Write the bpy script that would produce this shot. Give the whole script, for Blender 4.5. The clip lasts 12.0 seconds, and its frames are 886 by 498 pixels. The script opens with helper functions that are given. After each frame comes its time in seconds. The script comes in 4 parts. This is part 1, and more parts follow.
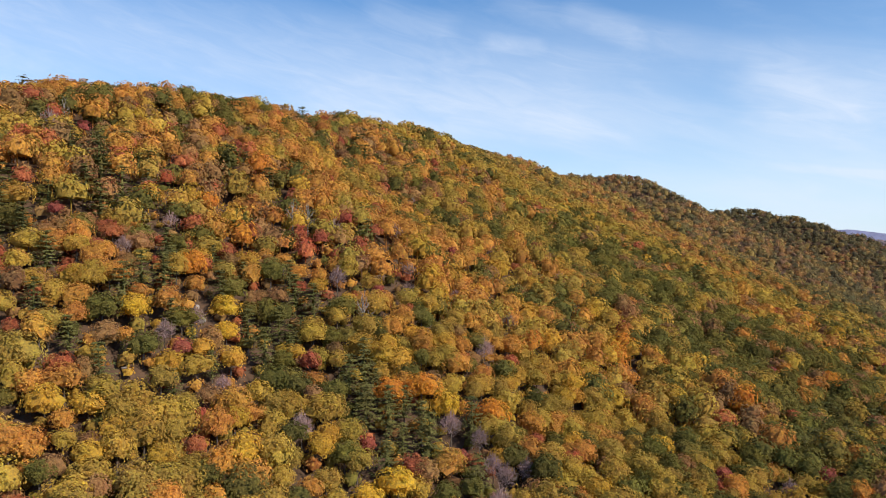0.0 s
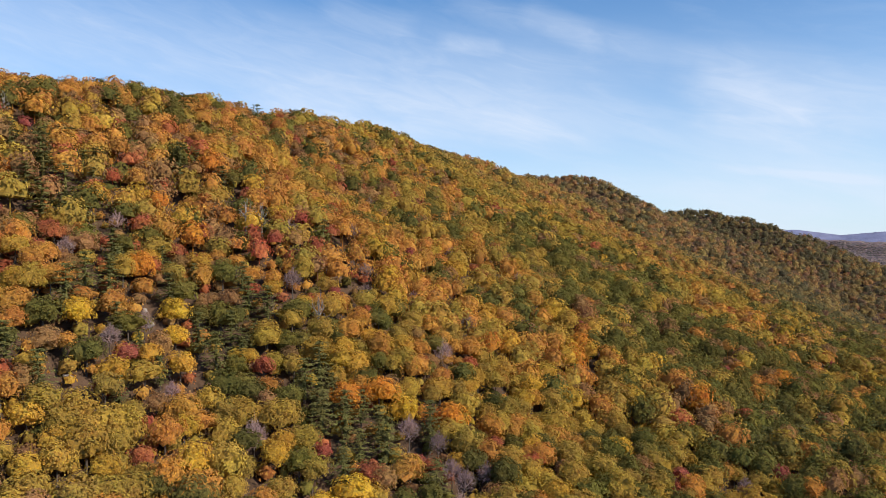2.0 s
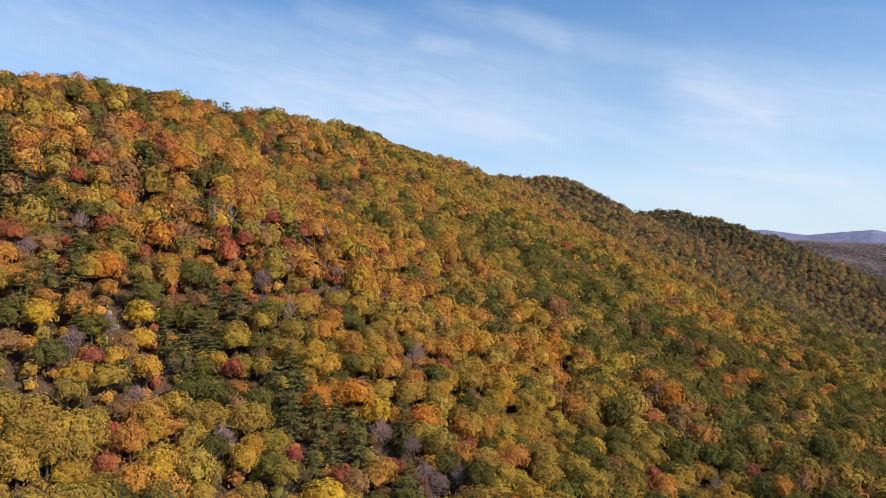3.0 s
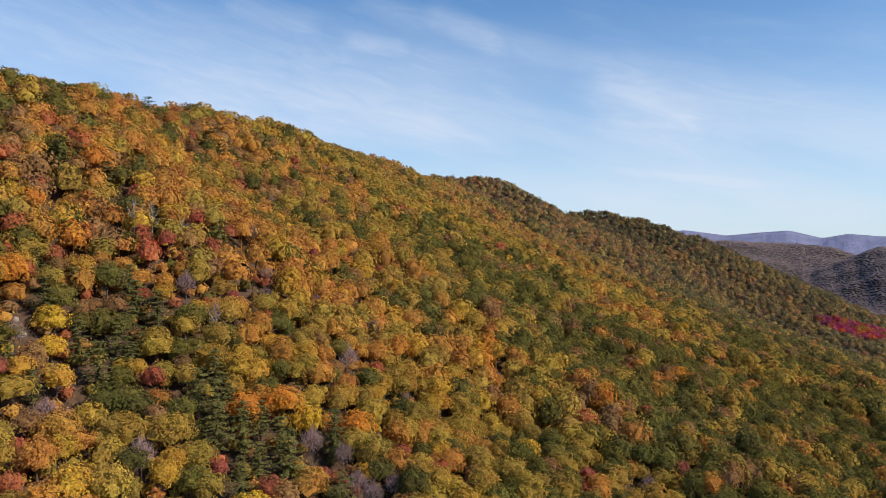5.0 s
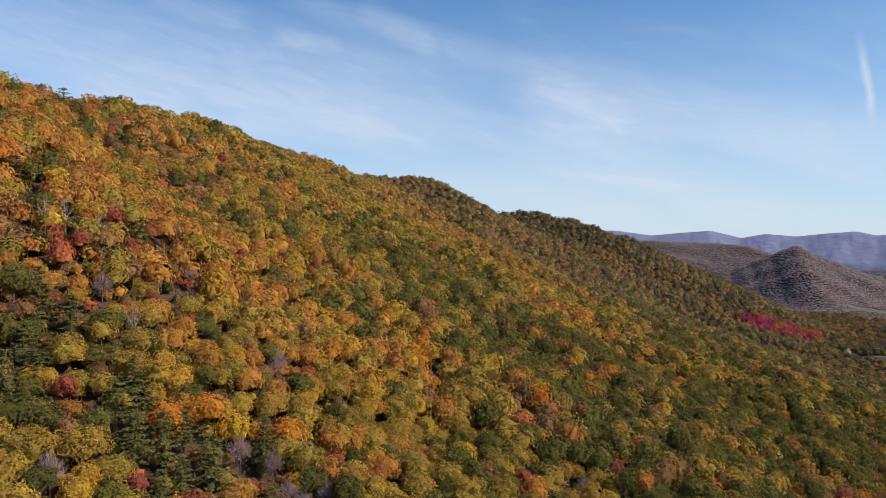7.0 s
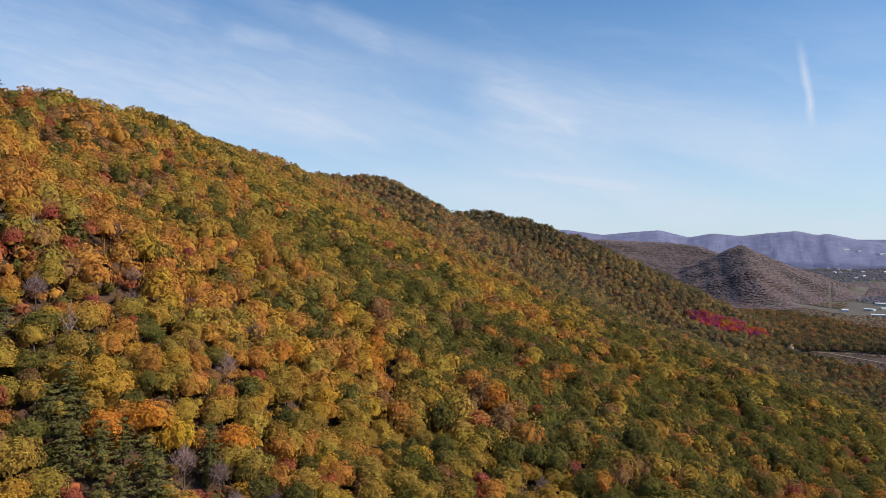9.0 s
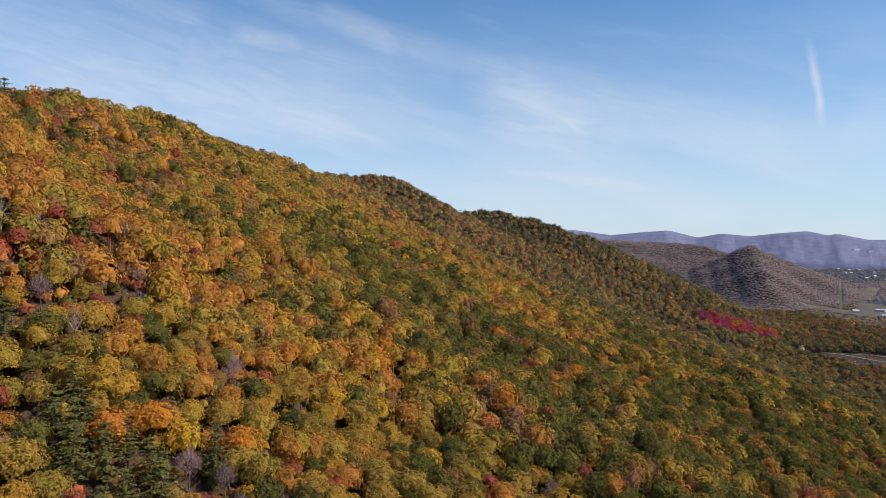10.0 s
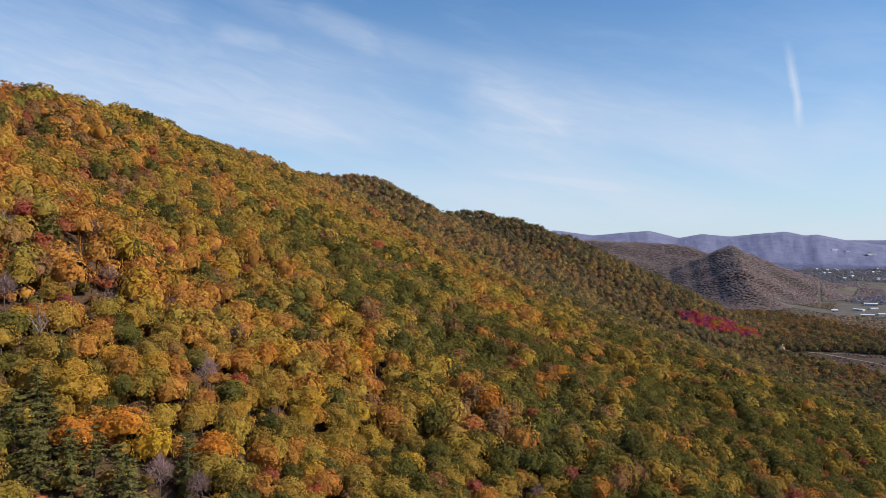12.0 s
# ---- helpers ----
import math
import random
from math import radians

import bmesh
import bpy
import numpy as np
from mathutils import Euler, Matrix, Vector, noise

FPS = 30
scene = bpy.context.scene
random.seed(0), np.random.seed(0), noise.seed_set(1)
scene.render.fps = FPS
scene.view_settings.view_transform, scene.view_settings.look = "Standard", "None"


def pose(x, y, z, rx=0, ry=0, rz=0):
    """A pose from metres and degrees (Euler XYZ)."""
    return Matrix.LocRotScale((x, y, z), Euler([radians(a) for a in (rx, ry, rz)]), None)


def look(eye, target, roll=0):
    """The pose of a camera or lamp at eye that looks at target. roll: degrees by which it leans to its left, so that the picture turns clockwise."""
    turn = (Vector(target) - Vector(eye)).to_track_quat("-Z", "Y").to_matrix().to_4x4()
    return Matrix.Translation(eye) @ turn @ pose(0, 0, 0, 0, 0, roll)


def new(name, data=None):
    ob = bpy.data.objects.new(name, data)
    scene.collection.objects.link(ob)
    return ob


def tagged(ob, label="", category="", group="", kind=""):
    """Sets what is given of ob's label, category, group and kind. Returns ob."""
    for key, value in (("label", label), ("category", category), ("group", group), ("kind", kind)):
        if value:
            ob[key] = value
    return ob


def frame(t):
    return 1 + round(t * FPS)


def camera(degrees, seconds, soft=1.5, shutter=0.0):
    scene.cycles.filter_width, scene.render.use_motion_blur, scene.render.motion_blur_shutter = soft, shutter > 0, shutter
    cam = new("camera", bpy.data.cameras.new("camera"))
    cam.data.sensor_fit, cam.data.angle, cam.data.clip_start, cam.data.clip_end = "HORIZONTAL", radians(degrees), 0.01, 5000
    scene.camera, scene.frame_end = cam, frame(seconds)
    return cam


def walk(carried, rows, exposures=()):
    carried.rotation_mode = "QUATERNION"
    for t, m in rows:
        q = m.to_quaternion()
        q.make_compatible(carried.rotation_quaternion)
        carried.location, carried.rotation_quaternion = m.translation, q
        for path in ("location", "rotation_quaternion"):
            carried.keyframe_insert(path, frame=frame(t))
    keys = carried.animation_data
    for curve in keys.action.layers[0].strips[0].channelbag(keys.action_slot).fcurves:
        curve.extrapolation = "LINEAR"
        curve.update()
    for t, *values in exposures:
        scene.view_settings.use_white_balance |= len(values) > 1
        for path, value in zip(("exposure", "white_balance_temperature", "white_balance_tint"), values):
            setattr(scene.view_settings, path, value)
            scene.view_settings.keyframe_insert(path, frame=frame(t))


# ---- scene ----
# A wooded mountainside in autumn, seen from the air on a slow forward flight with a turn to the right.
# Heights: the valley floor lies at about z = 0, the flight at z = 190.

import functools

from mathutils.bvhtree import BVHTree

# ---- camera and flight ----
cam = camera(63.1, 12.0, soft=0.85)
EYE_Z = 190.0
FLIGHT = [  # seconds, x, y, height above EYE_Z, heading to the right of +y, pitch
    (0.0, 0.00, 0.00, 0.00, 1.69, -0.64), (0.5, 0.00, 0.80, 0.10, 2.73, -0.65),
    (1.0, 0.02, 1.67, 0.19, 4.07, -0.64), (1.5, 0.04, 2.60, 0.28, 4.54, -0.64),
    (2.0, 0.08, 3.58, 0.36, 5.04, -0.65), (2.5, 0.13, 4.62, 0.44, 6.21, -0.65),
    (3.0, 0.20, 5.70, 0.51, 7.21, -0.66), (5.0, 0.66, 10.49, 0.70, 12.54, -0.65),
    (5.5, 0.83, 11.78, 0.71, 13.86, -0.65), (6.0, 1.02, 13.10, 0.72, 15.20, -0.65),
    (6.5, 1.24, 14.46, 0.70, 16.52, -0.66), (7.0, 1.49, 15.83, 0.68, 17.85, -0.66),
    (9.0, 2.78, 21.54, 0.39, 21.53, -0.71), (9.5, 3.18, 23.00, 0.27, 22.15, -0.71),
    (10.0, 3.62, 24.47, 0.13, 20.92, -0.69), (10.5, 4.10, 25.94, -0.04, 21.19, -0.68),
    (11.0, 4.62, 27.41, -0.22, 21.68, -0.68), (11.5, 5.18, 28.88, -0.44, 21.68, -0.67),
    (12.0, 5.78, 30.35, -0.68, 22.30, -0.65),
]
walk(cam, [(t, pose(x, y, EYE_Z + z, 90 + p, 0, -h)) for t, x, y, z, h, p in FLIGHT],
     exposures=[(0.0, 0.30), (3.0, 0.22), (6.0, 0.10), (9.0, 0.06), (12.0, 0.06)])

# ---- light ----
SUN_BEARING, SUN_HEIGHT = 122.0, 36.0  # degrees right of +y, degrees up
SUN_POWER, SKY_POWER = 4.5, 0.120


def node(tree, kind, **values):
    n = tree.nodes.new(kind)
    for key, value in values.items():
        if key in n.inputs:
            n.inputs[key].default_value = value
    return n


def math_node(tree, op, a, b=None, c=None, clamp=False):
    n = tree.nodes.new("ShaderNodeMath")
    n.operation, n.use_clamp = op, clamp
    for i, v in enumerate((a, b, c)):
        if v is None:
            continue
        if isinstance(v, (int, float)):
            n.inputs[i].default_value = v
        else:
            tree.links.new(v, n.inputs[i])
    return n.outputs[0]


def mix_node(tree, fac, a, b, blend="MIX"):
    n = tree.nodes.new("ShaderNodeMix")
    n.data_type, n.blend_type = "RGBA", blend
    for i, v in ((0, fac), (6, a), (7, b)):
        if isinstance(v, (int, float)):
            n.inputs[i].default_value = v
        elif isinstance(v, tuple):
            n.inputs[i].default_value = (*v, 1)
        else:
            tree.links.new(v, n.inputs[i])
    return n.outputs[2]


def ramp_node(tree, fac, stops):
    n = tree.nodes.new("ShaderNodeValToRGB")
    el = n.color_ramp.elements
    while len(el) < len(stops):
        el.new(0.5)
    for e, (p, v) in zip(el, stops):
        e.position = p
        e.color = (v, v, v, 1) if isinstance(v, (int, float)) else (*v, 1)
    tree.links.new(fac, n.inputs[0])
    return n.outputs[0]


def noise_node(tree, vector, scale, detail=4.0, rough=0.55, distort=0.0):
    n = node(tree, "ShaderNodeTexNoise", Scale=scale, Detail=detail, Roughness=rough, Distortion=distort)
    if vector is not None:
        tree.links.new(vector, n.inputs["Vector"])
    return n.outputs[0]


# Bands of cirrus: bearing and height of both ends, half width (all in degrees), strength.
CIRRUS = [
    (6.6, 18.2, 25.6, 13.2, 1.3, 0.26), (25.0, 12.0, 48.0, 5.8, 3.6, 0.46), (11.5, 17.6, 16.8, 15.0, 1.4, 0.22), (5.0, 15.4, 9.5, 14.8, 0.8, 0.30),
    (-40.0, 15.5, 17.0, 11.0, 5.5, 0.50), (-9.0, 11.0, 19.0, 8.4, 2.6, 0.30), (26.5, 5.4, 36.5, 4.1, 0.45, 0.30), (53.0, 10.5, 50.5, 6.0, 2.0, 0.12),
    (-4.0, 17.8, 2.5, 16.4, 1.2, 0.25), (24.5, 11.6, 32.0, 8.5, 2.4, 0.25),
]


def make_sky():
    world = bpy.data.worlds.new("sky")
    scene.world = world
    world.use_nodes = True
    tree = world.node_tree
    tree.nodes.clear()
    sky = tree.nodes.new("ShaderNodeTexSky")
    sky.sky_type, sky.sun_disc = "NISHITA", False
    sky.sun_elevation, sky.sun_rotation = radians(SUN_HEIGHT), radians(SUN_BEARING)
    sky.altitude, sky.air_density, sky.dust_density, sky.ozone_density = 300, 1.0, 0.15, 2.6
    coord = tree.nodes.new("ShaderNodeTexCoord").outputs["Generated"]
    split = tree.nodes.new("ShaderNodeSeparateXYZ")
    tree.links.new(coord, split.inputs[0])
    up = math_node(tree, "MAXIMUM", split.outputs[2], 0.0)
    bear = math_node(tree, "ARCTAN2", split.outputs[0], split.outputs[1])
    turn = math_node(tree, "MULTIPLY", bear, 180 / math.pi)
    rise = math_node(tree, "MULTIPLY", math_node(tree, "ARCSINE", split.outputs[2]), 180 / math.pi)
    # cirrus drawn out along one wind direction, sinking to the right
    flat = tree.nodes.new("ShaderNodeCombineXYZ")
    tree.links.new(math_node(tree, "MULTIPLY", math_node(tree, "MULTIPLY_ADD", rise, -0.22, turn), 0.060), flat.inputs[0])
    tree.links.new(math_node(tree, "MULTIPLY", math_node(tree, "MULTIPLY_ADD", turn, 0.24, rise), 0.26), flat.inputs[1])
    broad = noise_node(tree, flat.outputs[0], 0.9, 4, 0.5, 0.5)
    fine = noise_node(tree, flat.outputs[0], 3.2, 8, 0.62, 1.0)
    fray = math_node(tree, "MULTIPLY_ADD", fine, 0.9, 0.30, clamp=True)
    # veil that thickens towards the horizon
    veil = ramp_node(tree, up, ((0.0, 0.93), (0.07, 0.77), (0.17, 0.37), (0.34, 0.02)))
    cover = math_node(tree, "MULTIPLY", veil, math_node(tree, "MULTIPLY_ADD", broad, 0.8, 0.60), clamp=True)
    cloud = ramp_node(tree, math_node(tree, "MULTIPLY_ADD", fine, 0.45, math_node(tree, "MULTIPLY", broad, 0.6)), ((0.50, 0.0), (0.72, 1.0)))
    cover = math_node(tree, "MULTIPLY_ADD", cloud, 0.09, cover)
    for b0, e0, b1, e1, half, power in CIRRUS:
        ln = math.hypot(b1 - b0, e1 - e0)
        ux, uy = (b1 - b0) / ln, (e1 - e0) / ln
        along = math_node(tree, "MULTIPLY_ADD", turn, ux, math_node(tree, "MULTIPLY_ADD", rise, uy, -b0 * ux - e0 * uy))
        across = math_node(tree, "MULTIPLY_ADD", turn, -uy, math_node(tree, "MULTIPLY_ADD", rise, ux, b0 * uy - e0 * ux))
        across = math_node(tree, "ADD", across, math_node(tree, "MULTIPLY_ADD", broad, half * 1.2, -half * 0.6))
        wide = math_node(tree, "SUBTRACT", 1.0, math_node(tree, "DIVIDE", math_node(tree, "ABSOLUTE", across), half), clamp=True)
        mid = math_node(tree, "ABSOLUTE", math_node(tree, "MULTIPLY_ADD", along, 2 / ln, -1.0))
        ends = math_node(tree, "MULTIPLY", math_node(tree, "SUBTRACT", 1.25, mid), 2.2, clamp=True)
        soft = math_node(tree, "MULTIPLY", math_node(tree, "SMOOTH_MIN", wide, 0.75, 0.4), ends)
        cover = math_node(tree, "MULTIPLY_ADD", math_node(tree, "MULTIPLY", soft, fray), power, cover)
    cover = math_node(tree, "MINIMUM", cover, 1.0)
    # a short, fading contrail
    lean = math_node(tree, "MULTIPLY_ADD", up, -0.14, 0.868)
    wob = math_node(tree, "MULTIPLY_ADD", noise_node(tree, coord, 26.0, 3), 0.010, -0.005)
    off = math_node(tree, "ABSOLUTE", math_node(tree, "ADD", math_node(tree, "SUBTRACT", bear, lean), wob))
    band = math_node(tree, "SUBTRACT", 1.0, math_node(tree, "DIVIDE", off, 0.0065), clamp=True)
    span = ramp_node(tree, up, ((0.135, 0.0), (0.165, 1.0), (0.205, 0.9), (0.245, 0.0)))
    trail = math_node(tree, "MULTIPLY", math_node(tree, "MULTIPLY", band, span), 0.55)
    cover = math_node(tree, "ADD", cover, trail, clamp=True)
    cover = math_node(tree, "MULTIPLY", cover, 0.86)
    tint = mix_node(tree, 1.0, sky.outputs[0], (0.52, 0.86, 1.10), "MULTIPLY")
    colour = mix_node(tree, cover, tint, (5.35, 5.95, 7.0))
    back = node(tree, "ShaderNodeBackground", Strength=SKY_POWER)
    tree.links.new(colour, back.inputs["Color"])
    out = tree.nodes.new("ShaderNodeOutputWorld")
    tree.links.new(back.outputs[0], out.inputs["Surface"])


make_sky()
sun = new("sun", bpy.data.lights.new("sun", "SUN"))
sun.data.energy, sun.data.angle, sun.data.color = SUN_POWER, radians(0.53), (1.0, 0.91, 0.76)
_b, _h = radians(SUN_BEARING), radians(SUN_HEIGHT)
sun.matrix_world = look((math.sin(_b) * math.cos(_h) * 900, math.cos(_b) * math.cos(_h) * 900, math.sin(_h) * 900 + 200), (0, 0, 200))

# ---- materials ----
def material(name):
    m = bpy.data.materials.new(name)
    m.use_nodes = True
    m.node_tree.nodes.clear()
    return m, m.node_tree


def finish(tree, shader):
    out = tree.nodes.new("ShaderNodeOutputMaterial")
    tree.links.new(shader, out.inputs["Surface"])


def foliage_material(name, source, through_light=0.36, jitter=0.21):
    """Leaves: the tree's own colour, varied leaf spray by leaf spray, shade of the leaf gaps painted in, matt, a little
    light shining through.
    """
    m, tree = material(name)
    if source == "object":
        base = tree.nodes.new("ShaderNodeObjectInfo").outputs["Color"]
    else:
        a = tree.nodes.new("ShaderNodeAttribute")
        a.attribute_name = "tint"
        base = a.outputs["Color"]
    geo = tree.nodes.new("ShaderNodeNewGeometry")
    isle = geo.outputs["Random Per Island"]
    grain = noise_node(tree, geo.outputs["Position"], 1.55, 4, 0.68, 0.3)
    # noise darkens gaps between leaf clusters: shade put into the colour
    gap_shade = ramp_node(tree, grain, ((0.30, 0.0), (0.68, 1.0)))
    blush = noise_node(tree, geo.outputs["Position"], 0.16, 2, 0.5)
    hue = node(tree, "ShaderNodeHueSaturation")
    tree.links.new(base, hue.inputs["Color"])
    tree.links.new(math_node(tree, "ADD", math_node(tree, "MULTIPLY", isle, 0.022), math_node(tree, "MULTIPLY_ADD", blush, 0.050, 0.464)), hue.inputs["Hue"])
    tree.links.new(math_node(tree, "MULTIPLY_ADD", grain, 0.3, 0.85), hue.inputs["Saturation"])
    val = math_node(tree, "MULTIPLY_ADD", isle, jitter * 2, 1.0 - jitter)
    tree.links.new(math_node(tree, "MULTIPLY", val, math_node(tree, "MULTIPLY_ADD", gap_shade, 0.78, 0.80)), hue.inputs["Value"])
    relief = node(tree, "ShaderNodeBump", Strength=0.4, Distance=0.4)
    tree.links.new(grain, relief.inputs["Height"])
    dif = node(tree, "ShaderNodeBsdfDiffuse", Roughness=0.5)
    tra = node(tree, "ShaderNodeBsdfTranslucent")
    mix = node(tree, "ShaderNodeMixShader", Fac=through_light)
    for n in (dif, tra):
        tree.links.new(relief.outputs[0], n.inputs["Normal"])
        tree.links.new(hue.outputs[0], n.inputs["Color"])
    tree.links.new(dif.outputs[0], mix.inputs[1])
    tree.links.new(tra.outputs[0], mix.inputs[2])
    finish(tree, mix.outputs[0])
    return m


def surface_material(name, colour, rough=0.85, spread=0.35, scale=1.0, bump=0.3, second=None, metal=0.0, reach=0.3):
    """A matt surface with two scales of blotches and a fine relief."""
    m, tree = material(name)
    pos = tree.nodes.new("ShaderNodeNewGeometry").outputs["Position"]
    big = noise_node(tree, pos, 0.15 * scale, 4)
    small = noise_node(tree, pos, 2.3 * scale, 6, 0.65)
    dark = tuple(c * (1 - spread) for c in colour)
    light = second or tuple(min(1, c * (1 + spread)) for c in colour)
    base = mix_node(tree, ramp_node(tree, big, ((0.35, 0.0), (0.68, 1.0))), dark, light)
    base = mix_node(tree, math_node(tree, "MULTIPLY", small, 0.6), base, colour)
    p = node(tree, "ShaderNodeBsdfPrincipled", Roughness=rough, Metallic=metal)
    p.inputs["Specular IOR Level"].default_value = 0.25
    tree.links.new(base, p.inputs["Base Color"])
    b = node(tree, "ShaderNodeBump", Strength=bump, Distance=reach)
    tree.links.new(small, b.inputs["Height"])
    tree.links.new(b.outputs[0], p.inputs["Normal"])
    finish(tree, p.outputs[0])
    return m


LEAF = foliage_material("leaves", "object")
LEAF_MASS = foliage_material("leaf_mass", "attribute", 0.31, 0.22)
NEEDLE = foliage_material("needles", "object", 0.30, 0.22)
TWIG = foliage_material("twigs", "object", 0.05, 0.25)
BARK = surface_material("bark", (0.13, 0.10, 0.08), 0.9, 0.4, 6, 0.6)
DEAD_WOOD = surface_material("weathered_wood", (0.30, 0.26, 0.22), 0.85, 0.25, 6, 0.5)
ROCK = surface_material("pale_rock", (0.34, 0.295, 0.265), 0.9, 0.35, 2, 0.9)
# the blue of distant haze is put into this base colour
HAZY_RANGE = surface_material("haze_blue_woods", (0.205, 0.210, 0.325), 0.95, 0.16, 0.12, 0.5, reach=9.0)


def ground_material():
    """Leaf litter with bare stony soil, and the pastures of the valley floor."""
    m, tree = material("forest_floor")
    pos = tree.nodes.new("ShaderNodeNewGeometry").outputs["Position"]
    big = noise_node(tree, pos, 0.02, 5)
    mid = noise_node(tree, pos, 0.35, 6, 0.65)
    small = noise_node(tree, pos, 3.0, 6, 0.7)
    litter = mix_node(tree, ramp_node(tree, mid, ((0.35, 0.0), (0.7, 1.0))), (0.070, 0.042, 0.026), (0.13, 0.078, 0.050))
    litter = mix_node(tree, ramp_node(tree, small, ((0.66, 0.0), (0.76, 0.5))), litter, (0.24, 0.18, 0.15))
    split = tree.nodes.new("ShaderNodeSeparateXYZ")
    tree.links.new(pos, split.inputs[0])
    reach = tree.nodes.new("ShaderNodeVectorMath")
    reach.operation = "LENGTH"
    tree.links.new(pos, reach.inputs[0])
    flat = math_node(tree, "MAXIMUM", math_node(tree, "LESS_THAN", split.outputs[2], 26.0), math_node(tree, "GREATER_THAN", reach.outputs["Value"], 2500.0))
    field = mix_node(tree, ramp_node(tree, big, ((0.40, 0.0), (0.60, 1.0))), (0.095, 0.085, 0.072), (0.115, 0.110, 0.080))
    field = mix_node(tree, math_node(tree, "MULTIPLY", mid, 0.5), field, (0.15, 0.12, 0.09))
    base = mix_node(tree, flat, litter, field)
    p = node(tree, "ShaderNodeBsdfPrincipled", Roughness=0.95)
    p.inputs["Specular IOR Level"].default_value = 0.1
    tree.links.new(base, p.inputs["Base Color"])
    b = node(tree, "ShaderNodeBump", Strength=0.6, Distance=0.6)
    tree.links.new(mid, b.inputs["Height"])
    tree.links.new(b.outputs[0], p.inputs["Normal"])
    finish(tree, p.outputs[0])
    return m


FLOOR = ground_material()

# ---- the lie of the land ----
# Crest lines: x, y, z of the ground along each.
MAIN_RIDGE = [(-119, 403, 249), (-95, 460, 257), (-58, 567, 270.5), (-24, 660, 285), (33, 779, 275), (108, 893, 280), (157, 937, 268),
              (228, 994, 254), (330, 1060, 216), (520, 1130, 150), (720, 1130, 80), (880, 960, 10)]
NEAR_SHOULDER = [(-420, 60, 186), (-260, 220, 228), (-180, 312, 243.5), (-163, 349, 253), (-143, 373, 257), (-119, 403, 249), (-95, 460, 258)]
SECOND_HILL = [(-60, 1500, 330), (180, 1400, 306), (310, 1315, 303), (365, 1296, 296), (402, 1285, 277), (460, 1270, 246),
               (500, 1256, 214), (620, 1190, 128), (740, 1120, 70)]
THIRD_HILL = [(300, 1700, 262), (600, 1480, 244), (650, 1452, 243), (736, 1420, 226), (822, 1373, 192), (850, 1350, 146), (896, 1252, 88),
              (915, 1163, 64), (926, 1050, 26)]
# the wooded knoll across the valley, with a spur towards the mountain, and the long hill behind it
KNOLL = [(1868, 1955, 163), (1930, 1935, 138), (2080, 1880, 78), (2200, 1830, 38), (2420, 1750, 5)]
KNOLL_SPUR = [(1868, 1955, 163), (1740, 1790, 112), (1600, 1600, 45)]
LONG_HILL = [(1000, 2900, 210), (1300, 2780, 200), (1560, 2540, 190), (1760, 2400, 184), (1930, 2270, 166), (2010, 2230, 124)]
# each with the fall of its upper and lower flanks and how blunt its top is
CRESTS = [(MAIN_RIDGE, 0.60, 0.35, 16), (NEAR_SHOULDER, 0.66, 0.66, 14), (SECOND_HILL, 0.56, 0.56, 14), (THIRD_HILL, 0.48, 0.48, 12),
          (KNOLL, 0.50, 0.50, 8), (KNOLL_SPUR, 0.58, 0.58, 6), (LONG_HILL, 0.40, 0.40, 16)]
BEND, EASE = 200.0, 40.0  # how far below a crest its flank eases off, and over what distance


def rolls(x, y):
    """Gullies and swells."""
    return (3.5 * np.sin(x * 0.021 + 1.3 * np.sin(y * 0.011)) * np.sin(y * 0.017 + 0.9) + 2.2 * np.sin(x * 0.047 + y * 0.031)
            + 1.4 * np.sin(x * 0.083 - y * 0.061 + 2.0))


def lie(x, y):
    x, y = np.asarray(x, float), np.asarray(y, float)
    far = np.hypot(x - 300, y - 300)
    layers = [np.clip((far - 2300) / 2400, 0, 1) ** 1.2 * 140.0]
    for line, fall, foot, blunt in CRESTS:
        top = np.full(x.shape, -900.0)
        for (x0, y0, z0), (x1, y1, z1) in zip(line, line[1:]):
            dx, dy = x1 - x0, y1 - y0
            k = np.clip(((x - x0) * dx + (y - y0) * dy) / (dx * dx + dy * dy), 0, 1)
            d = np.hypot(x - x0 - k * dx, y - y0 - k * dy)
            d = np.sqrt(d * d + 4 * blunt * blunt) - 2 * blunt
            drop = fall * d - (fall - foot) * EASE * np.log1p(np.exp(np.clip((d - BEND) / EASE, -50, 50)))
            top = np.maximum(top, z0 + k * (z1 - z0) - drop)
        layers.append(top)
    stack = np.array(layers)
    peak = stack.max(0)
    soft = 10.0
    z = peak + soft * np.log(np.exp((stack - peak) / soft).sum(0))
    return z + rolls(x, y) * np.clip(z / 60, 0.1, 1)


def mesh_from(name, verts, faces, mat, smooth=False):
    me = bpy.data.meshes.new(name)
    me.from_pydata([tuple(v) for v in verts], [], [tuple(f) for f in faces])
    me.materials.append(mat)
    if smooth:
        me.polygons.foreach_set("use_smooth", [True] * len(me.polygons))
    me.update()
    return me


